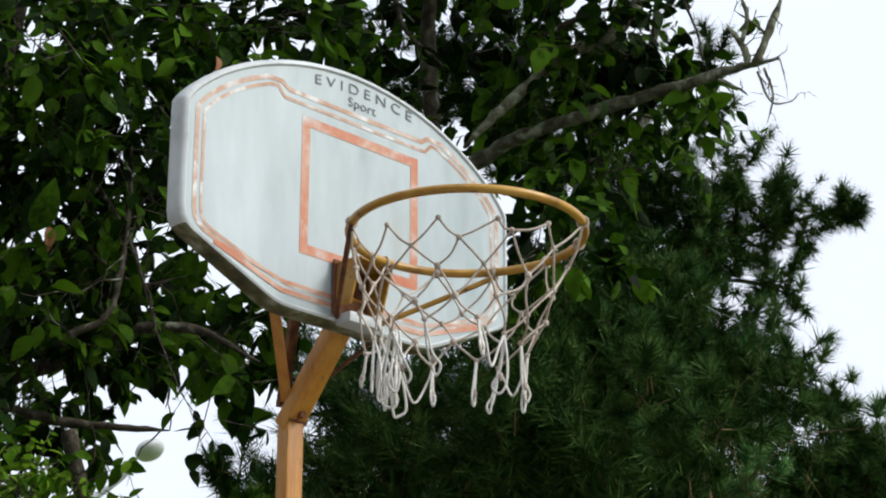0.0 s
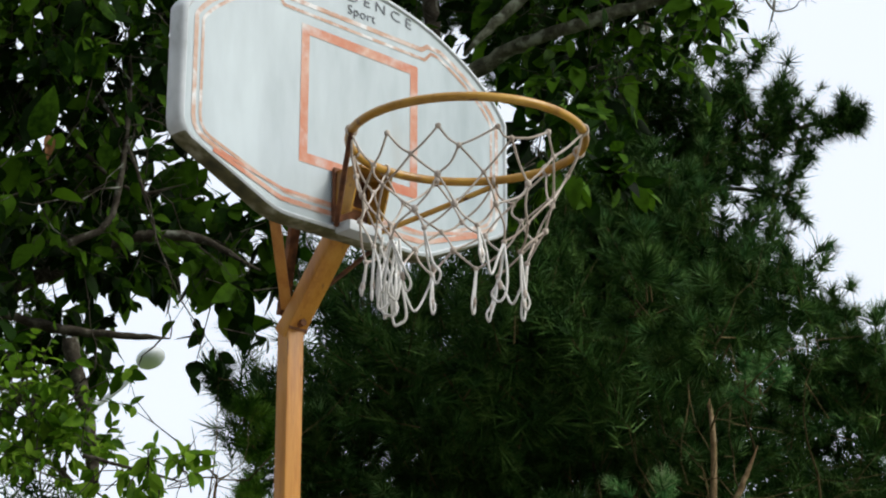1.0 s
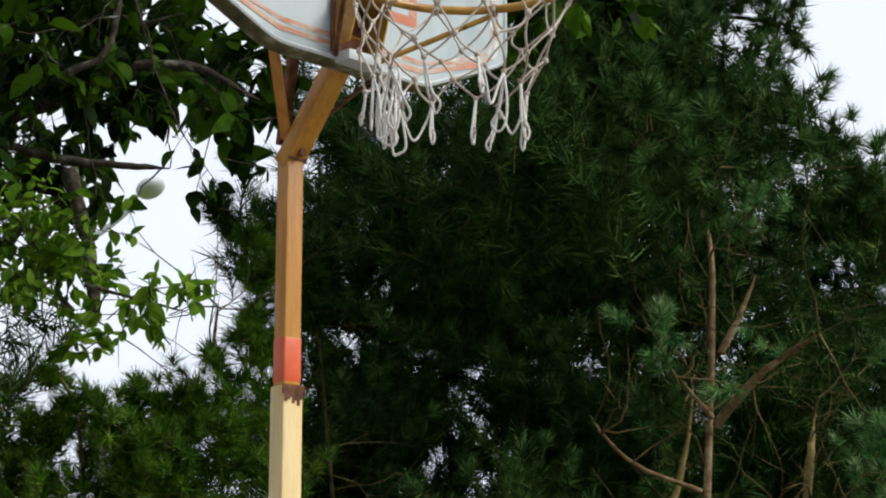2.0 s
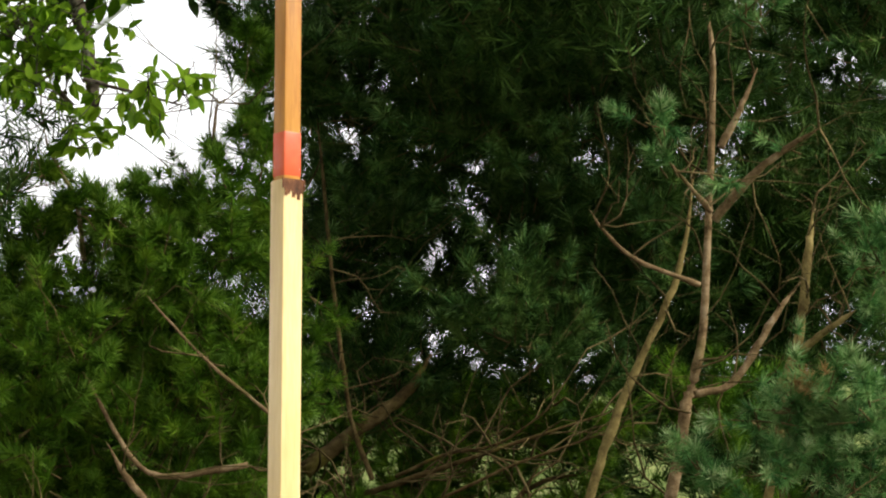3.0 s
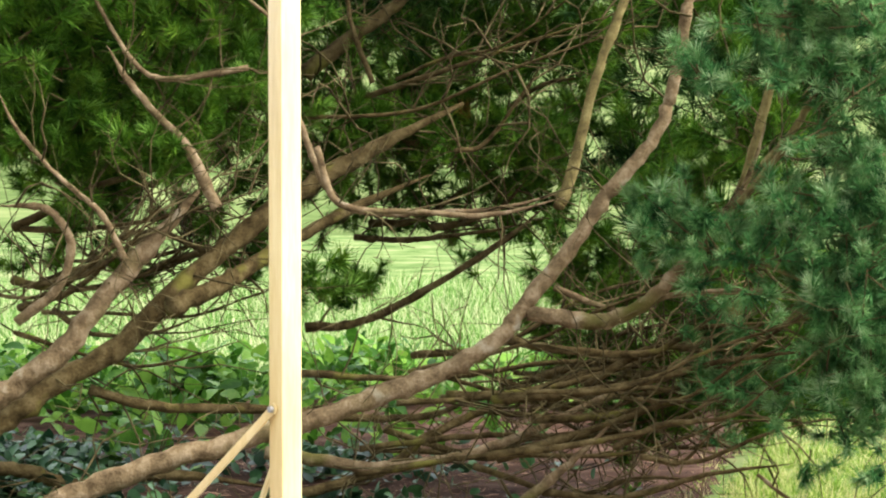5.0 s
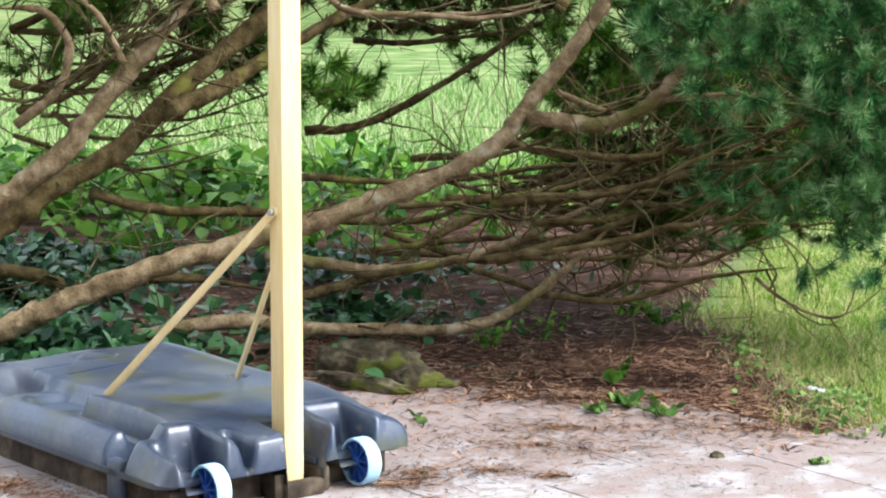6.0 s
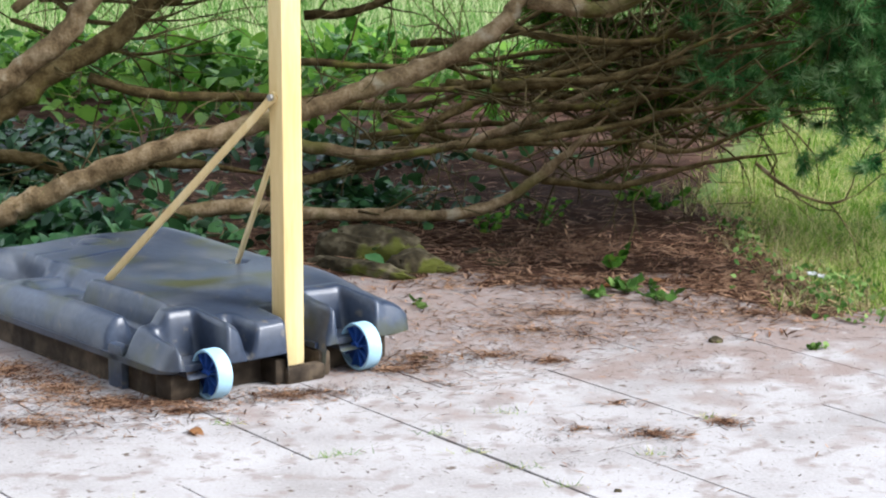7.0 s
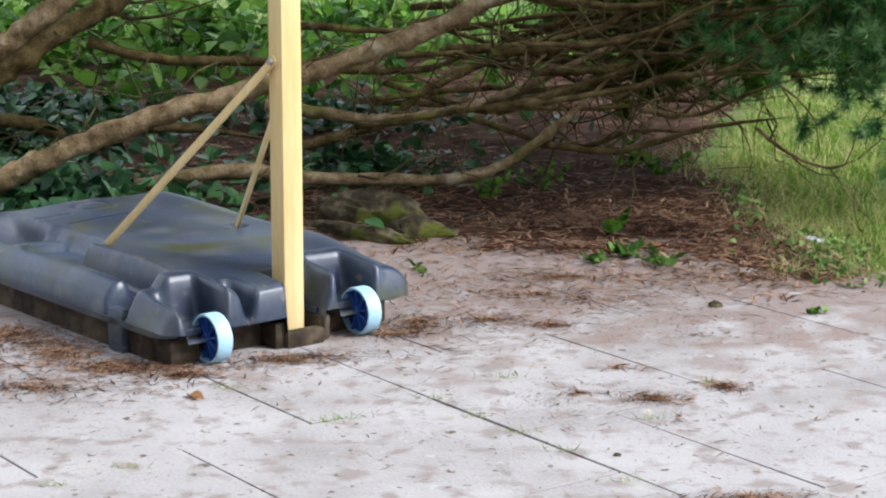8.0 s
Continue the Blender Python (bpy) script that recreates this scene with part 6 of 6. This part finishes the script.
def weed(at, height, leaves, size, seed, label, mat=WEED, spread=0.5, templates=SMALL_LEAVES):
    """A small plant: stems with leaves up their length."""
    rng = np.random.default_rng(seed)
    plant = thing("weed", label, "plant", at, group="weeds by the bed")
    heap = Heap()
    pos, d = [], []
    for k in range(max(2, leaves // 9)):
        wide = max(height, 0.055)
        tip = np.array([rng.normal(0, spread) * wide, rng.normal(0, spread) * wide, height * rng.uniform(0.7, 1.1)])
        v, f = tube_arrays(spline([(0, 0, -0.005), tip * (0.4, 0.4, 0.55), tip], 3), 0.0013, 5)
        heap.add(v, clean_quads(f))
        for j in range(9):
            q = tip * (0.25 + 0.75 * j / 8)
            pos.append(q)
            a = rng.uniform(0, 6.28)
            d.append((math.cos(a), math.sin(a), rng.uniform(0.1, 0.8)))
    heap.make("stem", mat, plant)
    pos, d = np.array(pos), np.array(d)
    scatter("foliage", templates, pos, d, rng.uniform(size * 0.6, size * 1.2, len(pos)), mat, plant, rng)
    return plant


weed((0.113, 5.500, 0.000), 0.1, 45, 0.022, 200, "bright green leafy weed in the needle litter")
weed((0.214, 5.726, 0.000), 0.06, 18, 0.02, 201, "small bright green seedling")
weed((0.272, 5.640, 0.000), 0.085, 27, 0.02, 202, "yellow-green seedling in the litter")
weed((0.348, 4.790, 0.000), 0.015, 14, 0.028, 203, "flat broad-leaved weed in a slab joint", WEED_DULL, 0.5, LEAVES)
weed((0.430, 4.840, 0.000), 0.022, 27, 0.036, 204, "broad-leaved weed on the paving edge", WEED_DULL, 0.5, LEAVES)
weed((0.500, 4.747, 0.000), 0.022, 36, 0.030, 205, "broad-leaved weed on the paving edge", WEED_DULL, 0.8, LEAVES)
weed((0.759, 4.281, 0.000), 0.008, 9, 0.016, 206, "low green weed on the slabs", WEED_DULL)
weed((-0.046, 4.675, 0.000), 0.012, 9, 0.02, 207, "low green weed beside the base", WEED_DULL)
weed((0.418, 5.104, 0.000), 0.05, 18, 0.03, 208, "green weed at the edge of the bed")
weed((0.549, 6.046, 0.000), 0.09, 36, 0.03, 209, "green weed under the pine")
weed((0.620, 5.859, 0.000), 0.09, 36, 0.03, 210, "green weed under the pine")
TUFTS = [(-0.20, 3.49, 0.040, 0.006, 32), (-0.17, 3.51, 0.032, 0.006, 32), (0.00, 3.63, 0.040, 0.007, 32), (0.06, 3.52, 0.040, 0.007, 32), (0.13, 3.43, 0.048, 0.008, 32), (0.12, 3.78, 0.048, 0.010, 32), (0.36, 3.51, 0.040, 0.007, 32), (0.49, 3.75, 0.048, 0.010, 32), (0.29, 3.17, 0.064, 0.010, 32), (0.20, 3.33, 0.048, 0.005, 32), (-0.39, 3.70, 0.040, 0.005, 32), (-0.50, 3.23, 0.048, 0.005, 32), (-0.60, 3.14, 0.040, 0.005, 32)]
grass_field("joint_grass", "tufts of grass growing in the slab joints", np.concatenate([patch(*t, srng) for t in TUFTS]), (0.008, 0.022), GRASS, 115, 0.9)


def stone(name, label, at, size, turn, seed, mat=ROCK):
    rng = np.random.default_rng(seed)
    bm = bmesh.new()
    bmesh.ops.create_icosphere(bm, subdivisions=4, radius=1.0)
    off = Vector(rng.uniform(-9, 9, 3))
    for v in bm.verts:
        c = v.co
        k = 1 + 0.26 * noise.noise(c * 1.3 + off) + 0.16 * abs(noise.noise(c * 3.1 + off)) + 0.09 * noise.noise(c * 8 + off) + 0.05 * noise.noise(c * 19 + off)
        p = Vector([math.copysign(abs(q) ** 0.72, q) for q in c]) * k
        v.co = Vector((p.x * size[0], p.y * size[1], p.z * size[2]))
    ob = part(name, bm, mat, None)
    ob.matrix_world = pose(*at, 0, 0, turn)
    return tagged(ob, label, "stone", "stones edging the bed")


stone("stone", "long mossy rotting stone at the edge of the bed", (-0.184, 5.247, 0.000), (0.145, 0.06, 0.075), -25, 300)
stone("stone", "mossy block beside the bed", (-0.068, 5.104, 0.000), (0.06, 0.05, 0.045), 20, 301)
stone("stone", "low mossy stone among the ivy", (-0.199, 5.069, 0.000), (0.15, 0.035, 0.03), -35, 302)
stone("stone", "flat grey stone at the paving edge", (-0.013, 5.104, 0.000), (0.05, 0.04, 0.018), 10, 303)
stone("stone", "flat pale stone sunk in the soil", (0.177, 5.375, 0.000), (0.07, 0.03, 0.016), 15, 304)
stone("stone", "flat pale stone sunk in the soil", (0.095, 5.299, 0.000), (0.05, 0.03, 0.014), 0, 305)
stone("stone", "small dark pebble on the slabs", (0.577, 4.351, 0.000), (0.014, 0.012, 0.01), 0, 306)
stone("stone", "small pale pebble on the slabs", (-0.037, 4.198, 0.000), (0.009, 0.007, 0.006), 0, 307)
stone("stone", "tiny dark pebble on the slabs", (0.286, 3.304, 0.000), (0.006, 0.005, 0.004), 0, 308)


def dead_leaf(at, length, turn, tilt, seed, label):
    v, f = oval_leaf(1, 0.5, 0.35, 0.4, 6)
    ob = from_arrays("dead_leaf", v * length, f, DEAD_LEAF, None, True)
    ob.matrix_world = pose(*at, tilt, 0, turn)
    return tagged(ob, label, "dead leaf")


dead_leaf((-0.454, 3.659, 0.000), 0.05, 40, 80, 400, "russet dead leaf on the slabs")
dead_leaf((0.376, 4.903, 0.000), 0.06, 70, 75, 401, "russet dead leaf on the slabs")
dead_leaf((0.535, 4.962, 0.000), 0.06, -60, 80, 402, "orange dead leaf by the bed")
dead_leaf((-0.976, 4.90, 2.96), 0.06, 20, 165, 403, "brown dead leaf hanging in the foliage")
dead_leaf((-0.582, 4.90, 3.43), 0.05, 60, 160, 404, "brown dead leaf hanging in the foliage")
tuft = thing("dead_tuft", "rust-brown dead needle tuft on a pine bough", "dead needles")
trn = np.random.default_rng(77)
tp = np.array((0.869, 4.88, 1.43)) + trn.normal(0, 0.018, (9, 3)) * (1.6, 1, 0.6)
scatter("needles", TUFT_SHOOTS, tp, trn.normal(0, 0.6, (9, 3)) + (0, -0.5, 0.2), np.full(9, 0.6), OCHRE, tuft, trn)

# ---- paving slabs, last ----
pavement = thing("pavement", "worn pinkish grey concrete paving slabs with grassy joints", "paving", kind="structure")
DIR, ACROSS = np.array([0.585, -0.811]), np.array([0.811, 0.585])
ORIGIN = np.array([-0.2215, 3.483])
prng = np.random.default_rng(21)
SLAB_MESH = {}


def slab_mesh(w, l):
    key = (round(w, 3), round(l, 3))
    if key not in SLAB_MESH:
        bm = bmesh.new()
        box(bm, (0, 0, -0.02), (w, l, 0.04), 0.002)
        me = bpy.data.meshes.new("paving_slab")
        bm.to_mesh(me)
        bm.free()
        me.materials.append(SLAB)
        SLAB_MESH[key] = me
    return SLAB_MESH[key]


def lay(a0, a1, s0, s1):
    """A slab between two joints across and two along, in metres from the origin."""
    c = ORIGIN + ACROSS * (a0 + a1) / 2 + DIR * (s0 + s1) / 2
    if lawn_edge(c[0], c[1]) > -0.12 or c[1] > 5.65 or c[1] < -1.4 or abs(c[0]) > 4.2:
        return
    ob = new("paving_slab", slab_mesh(a1 - a0 - 0.0035, s1 - s0 - 0.0035))
    tilt = prng.normal(0, 0.12, 2)
    ob.matrix_world = pose(c[0], c[1], 0.0, tilt[0], tilt[1], math.degrees(math.atan2(ACROSS[1], ACROSS[0])))
    ob.parent = pavement


SL = 0.51
for r in range(-4, 9):
    s0, s1 = r * SL, (r + 1) * SL
    for c in range(-9, 1):
        a0, a1 = c * SL - 0.255 + (0.255 if r % 2 else 0.0), (c + 1) * SL - 0.255 + (0.255 if r % 2 else 0.0)
        a1 = min(a1, 0.258)
        if a1 - a0 > 0.1:
            lay(a0, a1, s0, s1)
    t0, t1 = s0 + 0.245, s1 + 0.245
    for c in range(0, 9):
        a0, a1 = 0.258 + c * SL - (0.305 if r % 2 == 0 else 0.05), 0.258 + (c + 1) * SL - (0.305 if r % 2 == 0 else 0.05)
        a0 = max(a0, 0.258)
        if a1 - a0 > 0.1:
            lay(a0, a1, t0, t1)
